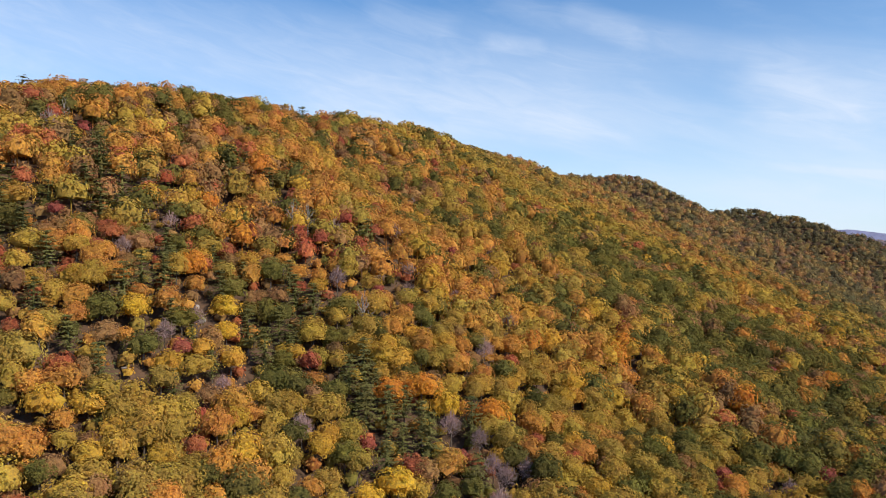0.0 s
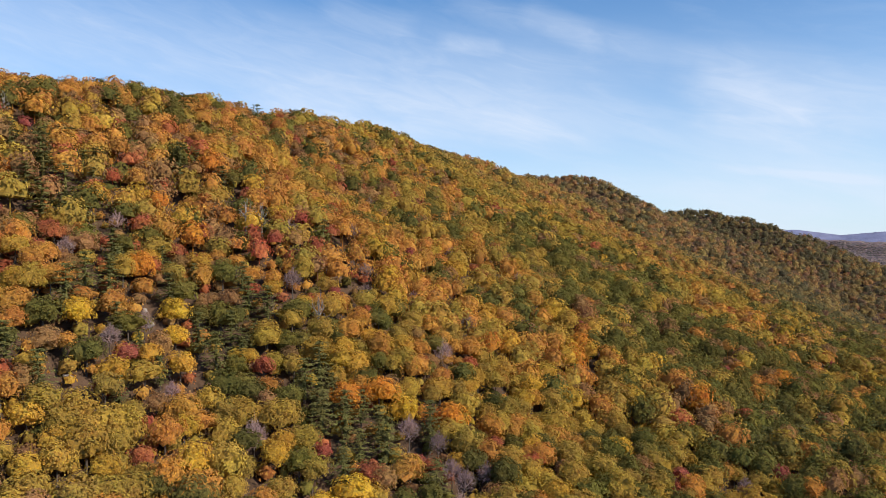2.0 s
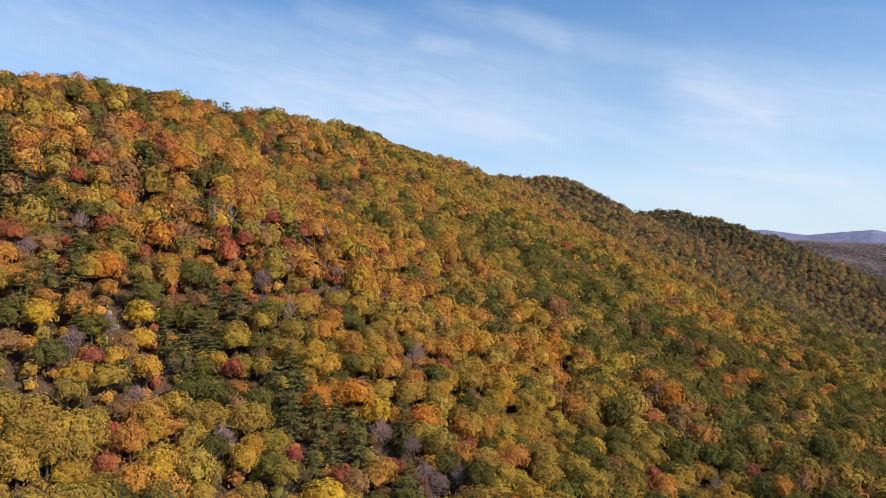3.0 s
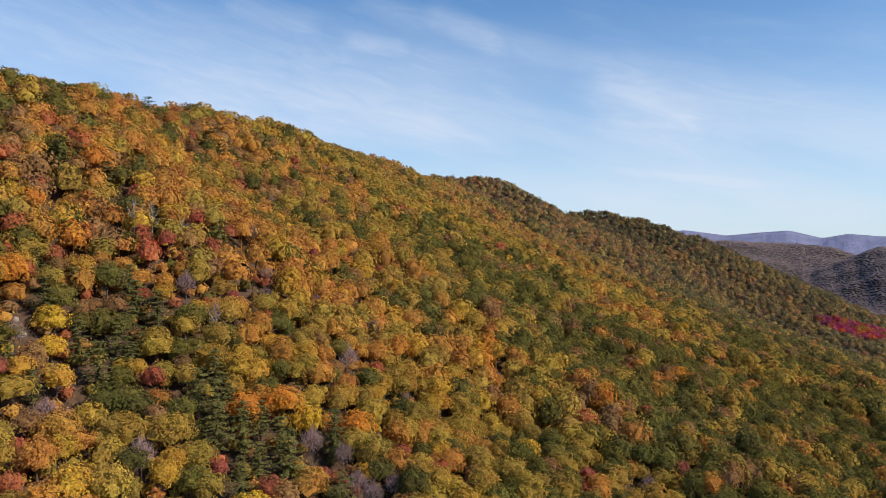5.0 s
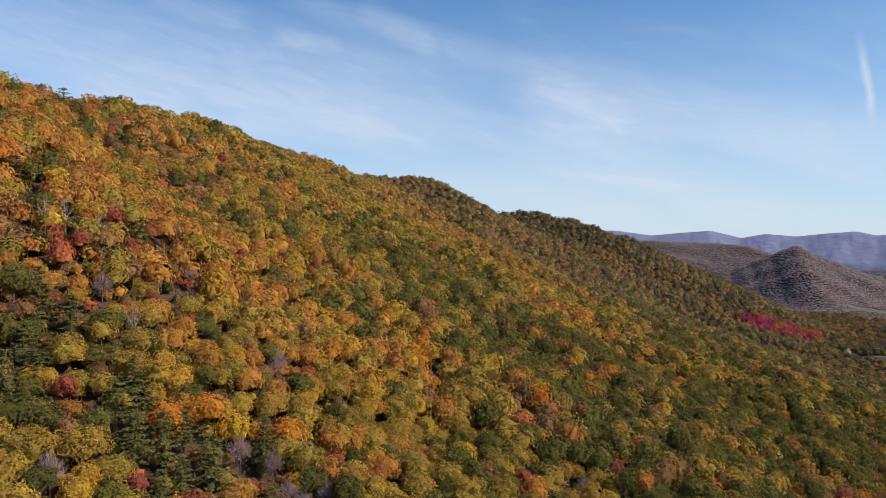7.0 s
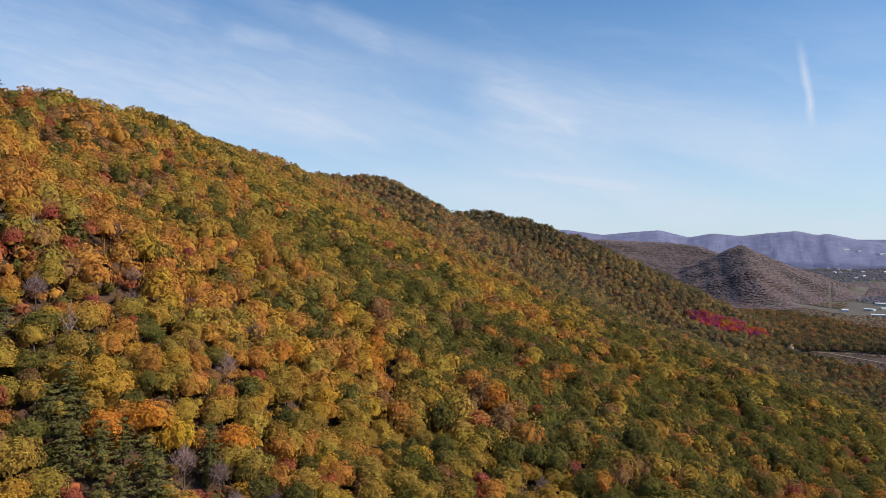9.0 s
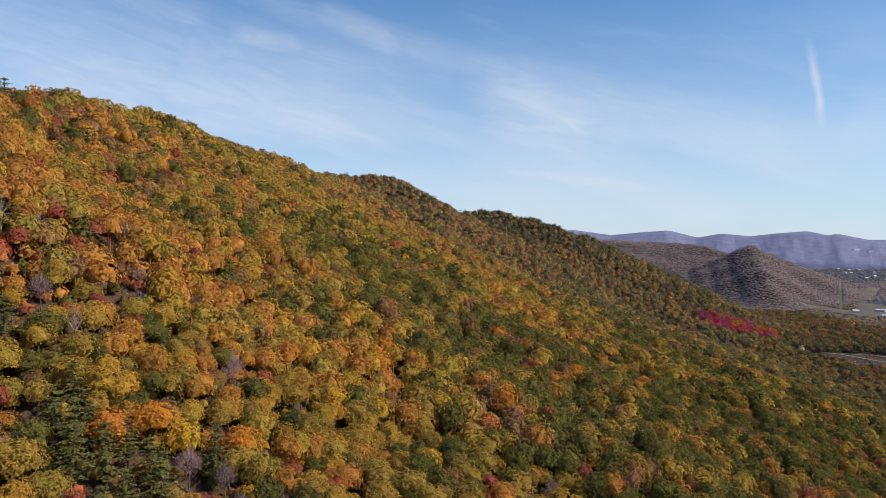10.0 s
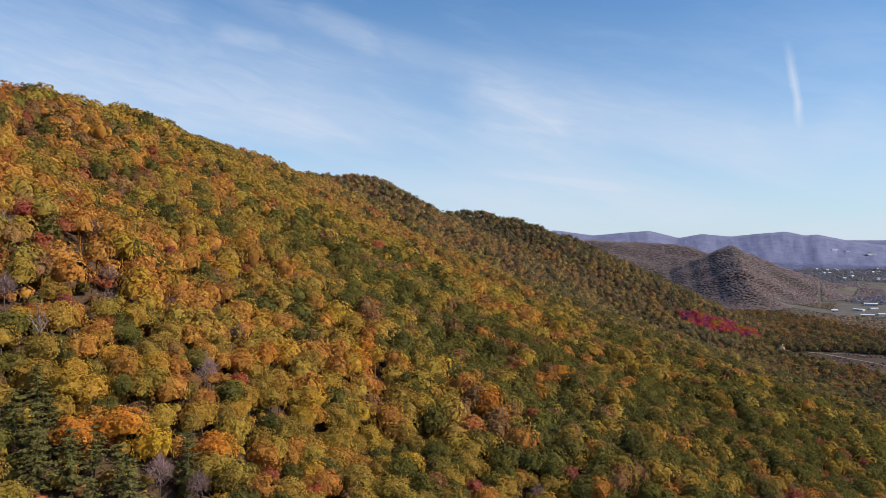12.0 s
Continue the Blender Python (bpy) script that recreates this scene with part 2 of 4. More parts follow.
def make_ground():
    n, b = 125, 0.0226
    line = 638 * np.sinh(np.arange(-n, n + 1) * b)
    gx, gy = np.meshgrid(line + 150, line + 450)
    z = lie(gx, gy)
    w = 2 * n + 1
    verts = np.stack([gx.ravel(), gy.ravel(), z.ravel()], 1)
    i = (np.arange(w - 1)[:, None] * w + np.arange(w - 1)[None, :]).ravel()
    faces = np.stack([i, i + 1, i + 1 + w, i + w], 1)
    ob = new("ground", mesh_from("ground", verts, faces.tolist(), FLOOR, True))
    return tagged(ob, "leaf-littered mountainside running down to a wide valley floor", "ground", kind="structure")


ground = make_ground()


def make_range(name, peaks, foot, depth, label):
    """A far mountain range: a heightfield band with spurs along a line of peaks."""
    peaks = np.array(peaks, float)
    t = np.concatenate([[0], np.cumsum(np.hypot(*np.diff(peaks[:, :2], axis=0).T))])
    s = np.linspace(0, t[-1], 420)
    px, py, pz = (np.interp(s, t, peaks[:, k]) for k in range(3))
    px, py, pz = (np.convolve(np.pad(v, 1, mode="edge"), np.ones(3) / 3, mode="valid") for v in (px, py, pz))
    r = np.hypot(px, py)
    verts, rows = [], 12
    for k in range(rows):
        f = k / (rows - 1)
        spur = 0.5 + 0.10 * np.sin(s * 0.021 + 2.1 * np.sin(s * 0.0047))
        fall = f ** (1.15 - 0.45 * spur)
        z = foot + (pz - foot) * (1 - fall) + (2 * np.sin(s * 0.05 + 5 * f) + 3 * np.sin(s * 0.023 - 4 * f + 2)) * f * (1 - f) * 4
        z = z + (0.7 * np.sin(s * 0.31 + 0.6 * k) + 0.6 * np.sin(s * 0.17 + 0.5 * k) + 0.8 * np.sin(s * 0.093 - 0.6 * k)) * (0.35 if k == 0 else 1.0)
        d = (r - depth * f) / r
        verts.append(np.stack([px * d, py * d, z if k < rows - 1 else z * 0 - 20], 1))
    back = np.stack([px * (r + 150) / r, py * (r + 150) / r, pz * 0 - 20], 1)
    verts.insert(0, back)
    n = len(s)
    i = (np.arange(rows)[:, None] * n + np.arange(n - 1)[None, :]).ravel()
    faces = np.stack([i, i + 1, i + 1 + n, i + n], 1)
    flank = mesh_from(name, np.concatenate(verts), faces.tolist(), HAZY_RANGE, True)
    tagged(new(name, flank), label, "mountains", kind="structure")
    return BVHTree.FromPolygons([v.co for v in flank.vertices], [tuple(p.vertices) for p in flank.polygons])


def polar(bearing, reach, rise):
    a = radians(bearing)
    return (math.sin(a) * reach, math.cos(a) * reach, EYE_Z + reach * math.tan(radians(rise)))


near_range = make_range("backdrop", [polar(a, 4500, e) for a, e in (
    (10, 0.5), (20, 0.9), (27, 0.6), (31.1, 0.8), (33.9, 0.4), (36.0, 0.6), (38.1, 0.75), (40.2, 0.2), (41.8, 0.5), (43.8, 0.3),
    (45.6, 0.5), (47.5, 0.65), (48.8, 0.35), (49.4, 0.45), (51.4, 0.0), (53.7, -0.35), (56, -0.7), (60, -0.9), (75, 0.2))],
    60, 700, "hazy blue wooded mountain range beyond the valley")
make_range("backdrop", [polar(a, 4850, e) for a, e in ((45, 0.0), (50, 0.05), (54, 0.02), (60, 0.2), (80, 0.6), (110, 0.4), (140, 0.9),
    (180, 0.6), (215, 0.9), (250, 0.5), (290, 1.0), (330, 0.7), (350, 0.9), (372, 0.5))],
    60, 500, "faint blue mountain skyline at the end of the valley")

# ---- trees ----
rng = np.random.default_rng(7)


def unit(v):
    return v / np.maximum(np.linalg.norm(v, axis=-1, keepdims=True), 1e-9)


def sprays(centres, normals, size, r):
    """Small leaf sprays, one uneven triangle each."""
    n = len(centres)
    nor = unit(normals)
    a = unit(np.cross(nor, r.normal(size=(n, 3))))
    b = np.cross(nor, a)
    s = size * r.uniform(0.65, 1.4, (n, 1))
    k = r.uniform(0.6, 1.1, (n, 1))
    droop = nor * s * r.uniform(-0.4, 0.15, (n, 1))
    v = np.stack([centres - a * s - b * s * 0.5 * k, centres + a * s * r.uniform(0.6, 1.1, (n, 1)) - b * s * 0.45 * k + droop,
                  centres + b * s * k + droop * 0.6 + a * s * r.uniform(-0.5, 0.5, (n, 1))], 1)
    return v.reshape(-1, 3), np.arange(n * 3).reshape(-1, 3)


@functools.lru_cache(None)
def ball(level):
    """Points and triangles of an evenly divided sphere, less its underside."""
    bm = bmesh.new()
    bmesh.ops.create_icosphere(bm, subdivisions=level, radius=1.0)
    v = np.array([p.co for p in bm.verts])
    f = np.array([[p.index for p in t.verts] for t in bm.faces])
    bm.free()
    f = f[v[f][:, :, 2].mean(1) > -0.62]
    used = np.unique(f)
    slot = np.zeros(len(v), int)
    slot[used] = np.arange(len(used))
    return v[used], slot[f]


def crown_shape(r, level, clumps, leaves, leaf, tall=0.80, deep=0.38, rough=0.05):
    """A broadleaf crown about 1 in radius, base near z = 0: a dome of puffed leafy clumps with dark clefts between, ragged with leaf sprays."""
    k = np.arange(clumps)
    c = 1 - 1.5 * (k + 0.5) / clumps
    a = k * 2.39996 + r.uniform(-0.4, 0.4, clumps)
    s = np.sqrt(1 - c * c)
    at = unit(np.stack([s * np.cos(a), s * np.sin(a), c], 1) + r.normal(size=(clumps, 3)) * 0.08)
    span = r.uniform(0.75, 1.35, clumps) * 1.95 / math.sqrt(clumps)
    push = r.uniform(0.78, 1.12, clumps)
    p1, p2 = r.uniform(0, 6.28, 2)

    def surface(d):
        t = np.arctan2(d[:, 1], d[:, 0])
        # flattened clumps: wider than they are high
        gap = np.linalg.norm((d[:, None] - at[None]) * np.array((1, 1, 1.35)), axis=2) / span
        puff = (np.sqrt(np.clip(1 - gap * gap, 0, 1)) * push).max(1)
        reach = (0.64 + deep * puff) * (1 + (0.17 * np.sin(2 * t + p1) + 0.12 * np.sin(3 * t + p2)) * (1 - d[:, 2] ** 2))
        return d * reach[:, None] * np.array((1, 1, tall)) + np.array((0, 0, tall * 0.5)), puff

    d, f = ball(level)
    p, _ = surface(d)
    # the shaded heart lies inside the leaf sprays
    low = np.array((0, 0, tall * 0.5))
    p = (p - low) * 0.80 + low + r.normal(size=p.shape) * rough
    vs, fs = [p], [f]
    if leaves:
        e = unit(r.normal(size=(leaves * 3, 3)) + np.array((0, 0, 0.45)))
        q, puff = surface(e)
        keep = (puff > 0.12) & (e[:, 2] > -0.45)
        q, e = q[keep][:leaves], e[keep][:leaves]
        v, g = sprays(q + e * r.uniform(-0.05, 0.06, (len(e), 1)), e + np.array((0, 0, 0.30)) + r.normal(size=e.shape) * 0.34, leaf, r)
        vs.append(v)
        fs.append(g + len(p))
    return np.concatenate(vs), np.concatenate(fs)


def dome_shape(r, seats=7, tall=0.6):
    """A far crown: a low uneven dome."""
    t = np.arange(seats) * 2 * math.pi / seats + r.uniform(0, 1)
    v = [(0, 0, tall)]
    for q, z in ((0.62, 0.80), (1.0, 0.25)):
        for a in t:
            m = q * r.uniform(0.82, 1.18)
            v.append((math.cos(a) * m, math.sin(a) * m, tall * z * r.uniform(0.85, 1.15)))
    f = []
    for i in range(seats):
        j = (i + 1) % seats
        f += [(0, 1 + i, 1 + j), (1 + i, 1 + seats + i, 1 + seats + j), (1 + i, 1 + seats + j, 1 + j)]
    return np.array(v), np.array(f)


def pine_shape(r, tiers, boughs, pieces, fine=0.17):
    """A pine about 1 in radius and 2.4 tall: ragged level boughs in uneven whorls, widest below the middle, blunt at the top."""
    cen, nor, siz = [], [], []
    for k in range(tiers):
        f = (k + 0.3) / tiers
        reach = (0.35 + 0.65 * math.sin(math.pi * (0.28 + 0.72 * f) ** 0.9)) * r.uniform(0.7, 1.15)
        for j in range(boughs):
            a = j * 6.2832 / boughs + k * 0.9 + r.uniform(-0.45, 0.45)
            ln = reach * r.uniform(0.5, 1.2)
            rise = r.uniform(-0.09, 0.09)
            for i in range(pieces):
                g = (i + 0.8) / pieces
                wide = 0.20 * g
                cen.append((math.cos(a) * ln * g + r.uniform(-wide, wide), math.sin(a) * ln * g + r.uniform(-wide, wide),
                            0.25 + 2.0 * f + rise + 0.16 * g - 0.14 * g * g + r.uniform(-0.03, 0.03)))
                nor.append((math.cos(a) * 0.3 + r.uniform(-0.35, 0.35), math.sin(a) * 0.3 + r.uniform(-0.35, 0.35), 1.0))
                siz.append(fine * (1.1 - f * 0.3))
    v, f = sprays(np.array(cen), np.array(nor), np.array(siz)[:, None], r)
    cone = np.array([(math.cos(a) * 0.13, math.sin(a) * 0.13, 0.3) for a in np.arange(5) * 1.2566] + [(0, 0, 2.2)])
    cf = np.array([(i, (i + 1) % 5, 5) for i in range(5)])
    return np.concatenate([cone, v]), np.concatenate([cf, f + 6])


def twig_shape(r, limbs, twigs, thick=0.035, haze=0):
    """A leafless crown about 1 in radius: thin three-sided limbs and slivers of twig."""
    vs, fs, base = [], [], 0

    def stick(p, q, w0, w1):
        nonlocal base
        d = unit(q - p)
        a = unit(np.cross(d, (0.3, 0.8, 0.52)))
        b = np.cross(d, a)
        ring = [(math.cos(t), math.sin(t)) for t in (0, 2.09, 4.19)]
        vs.append(np.array([p + (a * c + b * s) * w0 for c, s in ring] + [q + (a * c + b * s) * w1 for c, s in ring]))
        fs.append(np.array([(0, 1, 4), (0, 4, 3), (1, 2, 5), (1, 5, 4), (2, 0, 3), (2, 3, 5)]) + base)
        base += 6

    for k in range(limbs):
        a, f = k * 2.4 + r.uniform(-0.4, 0.4), (k + 0.5) / limbs
        p = np.array((0, 0, 0.15 + 0.6 * f))
        q = p + np.array((math.cos(a) * 0.75 * (1.1 - f), math.sin(a) * 0.75 * (1.1 - f), 0.35 + 0.5 * f))
        stick(p, q, thick, thick * 0.4)
        for _ in range(twigs):
            s = p + (q - p) * r.uniform(0.35, 1.0)
            stick(s, s + r.normal(size=3) * np.array((0.17, 0.17, 0.1)) + np.array((0, 0, 0.2)), thick * 0.45, thick * 0.12)
    if haze:
        # the finest twigs, as thin slivers over the crown
        d = unit(r.normal(size=(haze, 3)) + np.array((0, 0, 0.5)))
        p = d * np.array((0.85, 0.85, 0.62)) * r.uniform(0.55, 1.1, (haze, 1)) + np.array((0, 0, 0.62))
        a = unit(d + r.normal(size=(haze, 3)) * 0.5 + np.array((0, 0, 0.5)))
        b = unit(np.cross(a, r.normal(size=(haze, 3))))
        ln = r.uniform(0.10, 0.24, (haze, 1))
        vs.append(np.stack([p - a * ln - b * thick * 0.5, p - a * ln + b * thick * 0.5, p + a * ln], 1).reshape(-1, 3))
        fs.append(np.arange(haze * 3).reshape(-1, 3) + base)
    return np.concatenate(vs), np.concatenate(fs)


def trunk_shape(r, height, radius, limbs=4, sides=6):
    """A tapered, slightly leaning trunk from z = 0 with a few limbs."""
    vs, fs, base = [], [], 0

    def tube(points, radii):
        nonlocal base
        for p, q in zip(points, radii):
            vs.append(np.array([(p[0] + math.cos(i * 6.2832 / sides) * q, p[1] + math.sin(i * 6.2832 / sides) * q, p[2]) for i in range(sides)]))
        for k in range(len(points) - 1):
            for i in range(sides):
                j = (i + 1) % sides
                fs.append((base + k * sides + i, base + k * sides + j, base + (k + 1) * sides + j, base + (k + 1) * sides + i))
        base += sides * len(points)

    lean = r.uniform(-0.04, 0.04, 2) * height
    tube([(0, 0, -1.0), (0, 0, 0.3), (lean[0] * 0.4, lean[1] * 0.4, height * 0.5), (lean[0], lean[1], height)],
         [radius * 1.5, radius * 1.1, radius * 0.8, radius * 0.3])
    for k in range(limbs):
        a, h = k * 2.4, height * (0.5 + 0.4 * k / max(limbs, 1))
        q = (math.cos(a) * height * 0.22, math.sin(a) * height * 0.22, h + height * 0.2)
        tube([(lean[0] * 0.6, lean[1] * 0.6, h), q], [radius * 0.45, radius * 0.12])
    return np.concatenate(vs), fs


# Leaf colours by kind of tree: two ends between which each tree falls.
KINDS = {
    "oak_tree": ((0.298, 0.200, 0.047), (0.412, 0.258, 0.052)),
    "hickory_tree": ((0.415, 0.245, 0.044), (0.480, 0.280, 0.047)),
    "maple_tree": ((0.400, 0.186, 0.050), (0.485, 0.240, 0.055)),
    "red_maple_tree": ((0.300, 0.090, 0.050), (0.410, 0.130, 0.058)),
    "green_oak_tree": ((0.112, 0.098, 0.030), (0.178, 0.143, 0.036)),
    "chestnut_tree": ((0.240, 0.130, 0.060), (0.330, 0.175, 0.068)),
    "pine_tree": ((0.120, 0.112, 0.040), (0.155, 0.138, 0.048)),
    "bare_tree": ((0.240, 0.160, 0.145), (0.330, 0.220, 0.195)),
}
NAMES = list(KINDS)
LABELS = {
    "oak_tree": "oak with a full yellow-green autumn crown",
    "hickory_tree": "hickory with a bright golden-yellow autumn crown",
    "maple_tree": "maple with a dense orange autumn crown",
    "red_maple_tree": "small maple with a deep red autumn crown",
    "green_oak_tree": "oak whose crown is still dark green",
    "chestnut_tree": "oak with a rusty brown thinning crown",
    "pine_tree": "dark green pine with ragged flat boughs",
    "bare_tree": "leafless tree with a haze of purple-grey twigs",
}

# Shares of the kinds, in the order of KINDS, in different stands.
MIXES = {
    "golden": (56, 22, 12, 0, 9, 1, 0, 0),
    "orange": (31, 10, 39, 4, 9, 6, 0, 1),
    "red_orange": (15, 3, 47, 15, 6, 11, 2, 1),
    "rusty": (11, 2, 32, 13, 14, 24, 4, 0),
    "piney": (8, 4, 17, 10, 12, 14, 33, 2),
    "pine_grove": (20, 6, 10, 3, 28, 5, 26, 2),
    "thin": (12, 4, 16, 8, 12, 26, 8, 14),
    "olive": (62, 10, 7, 0, 18, 3, 0, 0),
    "olive_green": (38, 3, 5, 1, 45, 7, 1, 0),
    "green": (14, 1, 4, 2, 60, 12, 7, 0),
    "red_green": (14, 1, 14, 16, 40, 12, 3, 0),
    "orange_hill": (30, 2, 40, 3, 10, 15, 0, 0),
    "hill_brown": (30, 2, 26, 2, 22, 18, 0, 0),
    "hill_dark": (12, 0, 4, 1, 54, 11, 18, 0),
    "valley_brown": (14, 2, 22, 4, 18, 36, 2, 2),
    "valley_dark": (14, 0, 4, 1, 56, 19, 6, 0),
    "far_mauve": (16, 1, 9, 3, 20, 32, 5, 14),
}
# Stands: centre x, y, reach and mix.
CREST_STANDS = [
    (-124, 235, 16, "piney"), (-112, 244, 14, "piney"), (-90, 246, 16, "piney"), (-85, 218, 14, "piney"), (-103, 213, 15, "rusty"),
    (-148, 299, 21, "rusty"), (-139, 257, 15, "red_orange"), (-119, 311, 21, "rusty"), (-96, 358, 27, "rusty"), (-73, 418, 26, "rusty"),
    (-112, 350, 23, "rusty"), (-160, 330, 22, "rusty"), (-138, 285, 18, "piney"), (-80, 261, 14, "orange"), (-70, 298, 16, "red_orange"), (-48, 303, 19, "red_orange"), (-23, 318, 16, "red_orange"),
    (-14, 277, 14, "thin"), (-29, 256, 16, "orange"), (-1, 285, 15, "orange"), (-64, 239, 15, "rusty"), (-36, 442, 32, "rusty"),
    (1, 527, 39, "rusty"), (-42, 262, 16, "rusty"), (32, 403, 25, "olive_green"), (41, 345, 22, "orange"), (-50, 360, 24, "orange"),
    (0, 620, 50, "olive"), (93, 778, 58, "olive"), (40, 690, 50, "olive"),
]
SLOPE_STANDS = [
    (-83, 167, 14, "olive"), (-66, 172, 14, "golden"), (-46, 181, 14, "golden"), (-52, 160, 14, "orange"), (-73, 153, 14, "rusty"),
    (-35, 154, 14, "orange"), (-74, 140, 14, "rusty"), (-57, 146, 14, "golden"), (-101, 191, 16, "piney"), (-63, 206, 14, "thin"),
    (-46, 216, 14, "pine_grove"), (-43, 234, 14, "piney"), (-46, 196, 14, "thin"), (-65, 188, 14, "piney"), (-85, 195, 14, "piney"),
    (-83, 182, 14, "golden"), (-94, 176, 14, "orange"), (-76, 190, 14, "golden"), (-61, 221, 14, "golden"), (-25, 227, 14, "olive"),
    (-1, 240, 17, "olive"), (16, 247, 15, "orange"), (-4, 219, 14, "golden"), (-23, 207, 14, "green"), (-10, 203, 14, "pine_grove"),
    (0, 196, 14, "pine_grove"), (7, 219, 14, "golden"), (17, 210, 14, "orange"), (16, 200, 14, "piney"), (22, 188, 14, "thin"),
    (1, 181, 14, "golden"), (-26, 178, 14, "golden"), (-14, 173, 14, "olive"),
]
FLANK_STANDS = [
    (88, 441, 33, "olive_green"), (140, 463, 30, "green"), (46, 287, 18, "orange"), (75, 306, 14, "golden"), (75, 287, 14, "orange"),
    (57, 256, 14, "orange"), (59, 324, 20, "olive"), (133, 371, 25, "green"), (264, 551, 32, "olive"), (243, 454, 21, "orange"),
    (82, 257, 20, "olive"), (41, 208, 15, "olive"), (54, 194, 14, "olive"), (119, 299, 23, "olive_green"), (121, 266, 14, "rusty"),
    (176, 339, 24, "green"), (131, 253, 21, "green"), (95, 225, 18, "olive_green"), (225, 374, 27, "green"), (143, 238, 20, "green"),
    (26, 221, 14, "olive"), (25, 179, 14, "olive"), (10, 174, 14, "piney"), (359, 415, 34, "green"), (249, 244, 22, "rusty"),
    (223, 265, 21, "olive_green"), (132, 231, 16, "olive_green"), (251, 338, 26, "green"), (334, 303, 33, "green"), (350, 292, 24, "red_green"),
    (296, 425, 32, "olive_green"), (280, 270, 35, "green"), (190, 215, 30, "green"), (420, 360, 50, "green"),
]
FAR_STANDS = [
    (160, 803, 60, "orange"), (222, 797, 52, "orange"), (270, 771, 51, "orange"), (318, 738, 51, "orange"), (406, 865, 30, "orange"),
    (473, 898, 32, "golden"), (484, 485, 43, "red_green"), (848, 738, 59, "red_green"), (650, 537, 53, "green"), (711, 995, 64, "olive_green"),
    (652, 1072, 66, "olive_green"), (929, 1118, 76, "olive_green"), (330, 1290, 50, "orange_hill"), (357, 1247, 41, "orange_hill"), (425, 1235, 47, "hill_dark"),
    (449, 1127, 64, "hill_brown"), (676, 1412, 66, "hill_dark"), (750, 1370, 79, "hill_dark"), (514, 1111, 64, "hill_brown"),
    (668, 1194, 86, "hill_brown"), (651, 1056, 52, "hill_dark"), (560, 700, 120, "green"), (800, 880, 100, "olive_green"), (1090, 900, 110, "valley_dark"),
    (1180, 820, 120, "valley_dark"), (1180, 1050, 110, "valley_brown"), (1400, 1200, 150, "valley_brown"), (1150, 1250, 120, "green"),
    (1700, 2000, 420, "far_mauve"), (2300, 1700, 320, "far_mauve"),
]
STANDS = CREST_STANDS + SLOPE_STANDS + FLANK_STANDS + FAR_STANDS


def shares(x, y):
    """How the kinds are mixed at each place."""
    w = np.full((len(x), len(NAMES)), 1e-6) * np.array([30, 6, 18, 3, 24, 12, 6, 1])
    for sx, sy, reach, name in STANDS:
        w += np.exp(-((x - sx) ** 2 + (y - sy) ** 2) / (2 * (reach * 0.75) ** 2))[:, None] * np.array(MIXES[name], float) / 100
    # groves: a slow wave per kind lifts or lowers its share
    for k in range(len(NAMES)):
        a, b = 0.034 + 0.009 * k, 0.029 + 0.011 * ((k * 5) % 7)
        w[:, k] *= np.exp(0.5 * np.sin(x * a + 1.7 * k + 1.5 * np.sin(y * 0.02 + k)) * np.sin(y * b + 2.3 * k))
    return w / w.sum(1, keepdims=True)


def scatter(step, x0, x1, y0, y1, r):
    gx, gy = np.meshgrid(np.arange(x0, x1, step), np.arange(y0, y1, step * 0.87))
    gx = gx + (np.arange(gx.shape[0]) % 2)[:, None] * step * 0.5
    x, y = gx.ravel() + r.uniform(-0.38, 0.38, gx.size) * step, gy.ravel() + r.uniform(-0.38, 0.38, gx.size) * step
    return x, y


def pick_kinds(x, y, r):
    w = np.cumsum(shares(x, y), 1)
    return (r.random(len(x))[:, None] > w).sum(1).clip(0, len(NAMES) - 1)


def pick_colours(kind, r):
    lo = np.array([KINDS[n][0] for n in NAMES])[kind]
    hi = np.array([KINDS[n][1] for n in NAMES])[kind]
    k = r.random((len(kind), 1))
    return (lo + (hi - lo) * k) * r.uniform(0.86, 1.13, (len(kind), 1)) * r.uniform(0.96, 1.04, (len(kind), 3))


def bearing_of(x, y):
    return np.degrees(np.arctan2(x, y))


# Trees that stand out, placed to fit the camera's view: x, y.
LONE_PINES = [(-16, 203), (-13, 207), (-5, 202), (0, 197), (-9, 196), (-15, 195), (2, 191), (14, 202), (-141, 272), (-112, 244), (-104,
    254), (-82, 201), (-76, 215), (-51, 213), (-45, 208), (-41, 235), (-99, 187), (-87, 180), (-75, 312), (-25, 300), (-21, 209), (-5, 189),
    (-100, 267), (-35, 234)]
LONE_REDS = [(164, 242), (89, 316), (10, 192), (-14, 188), (93, 219), (132, 230), (21, 337), (-107, 343), (-136, 295), (-84, 326), (-113,
    226), (-2, 396), (14, 333), (272, 417), (167, 339), (-15, 253), (-64, 194), (358, 299)]
LONE_ORANGES = [(77, 285), (313, 715), (243, 453), (195, 338), (121, 267), (84, 299), (-69, 306), (-79, 271), (-72, 229), (-18, 346), (-63,
    255), (-9, 205), (40, 260), (0, 209), (20, 208), (371, 701), (267, 373), (19, 387)]
LONE_YELLOWS = [(75, 224), (225, 397), (7, 208), (-59, 218), (-56, 208), (-78, 198), (79, 296), (-13, 170), (-6, 175)]
LONE_BARES = [(8, 199), (16, 198), (-64, 207), (-86, 250), (-91, 223), (-18, 274), (34, 345), (-29, 250), (114, 219), (-69, 196), (-5, 385),
    (28, 190), (22, 186)]


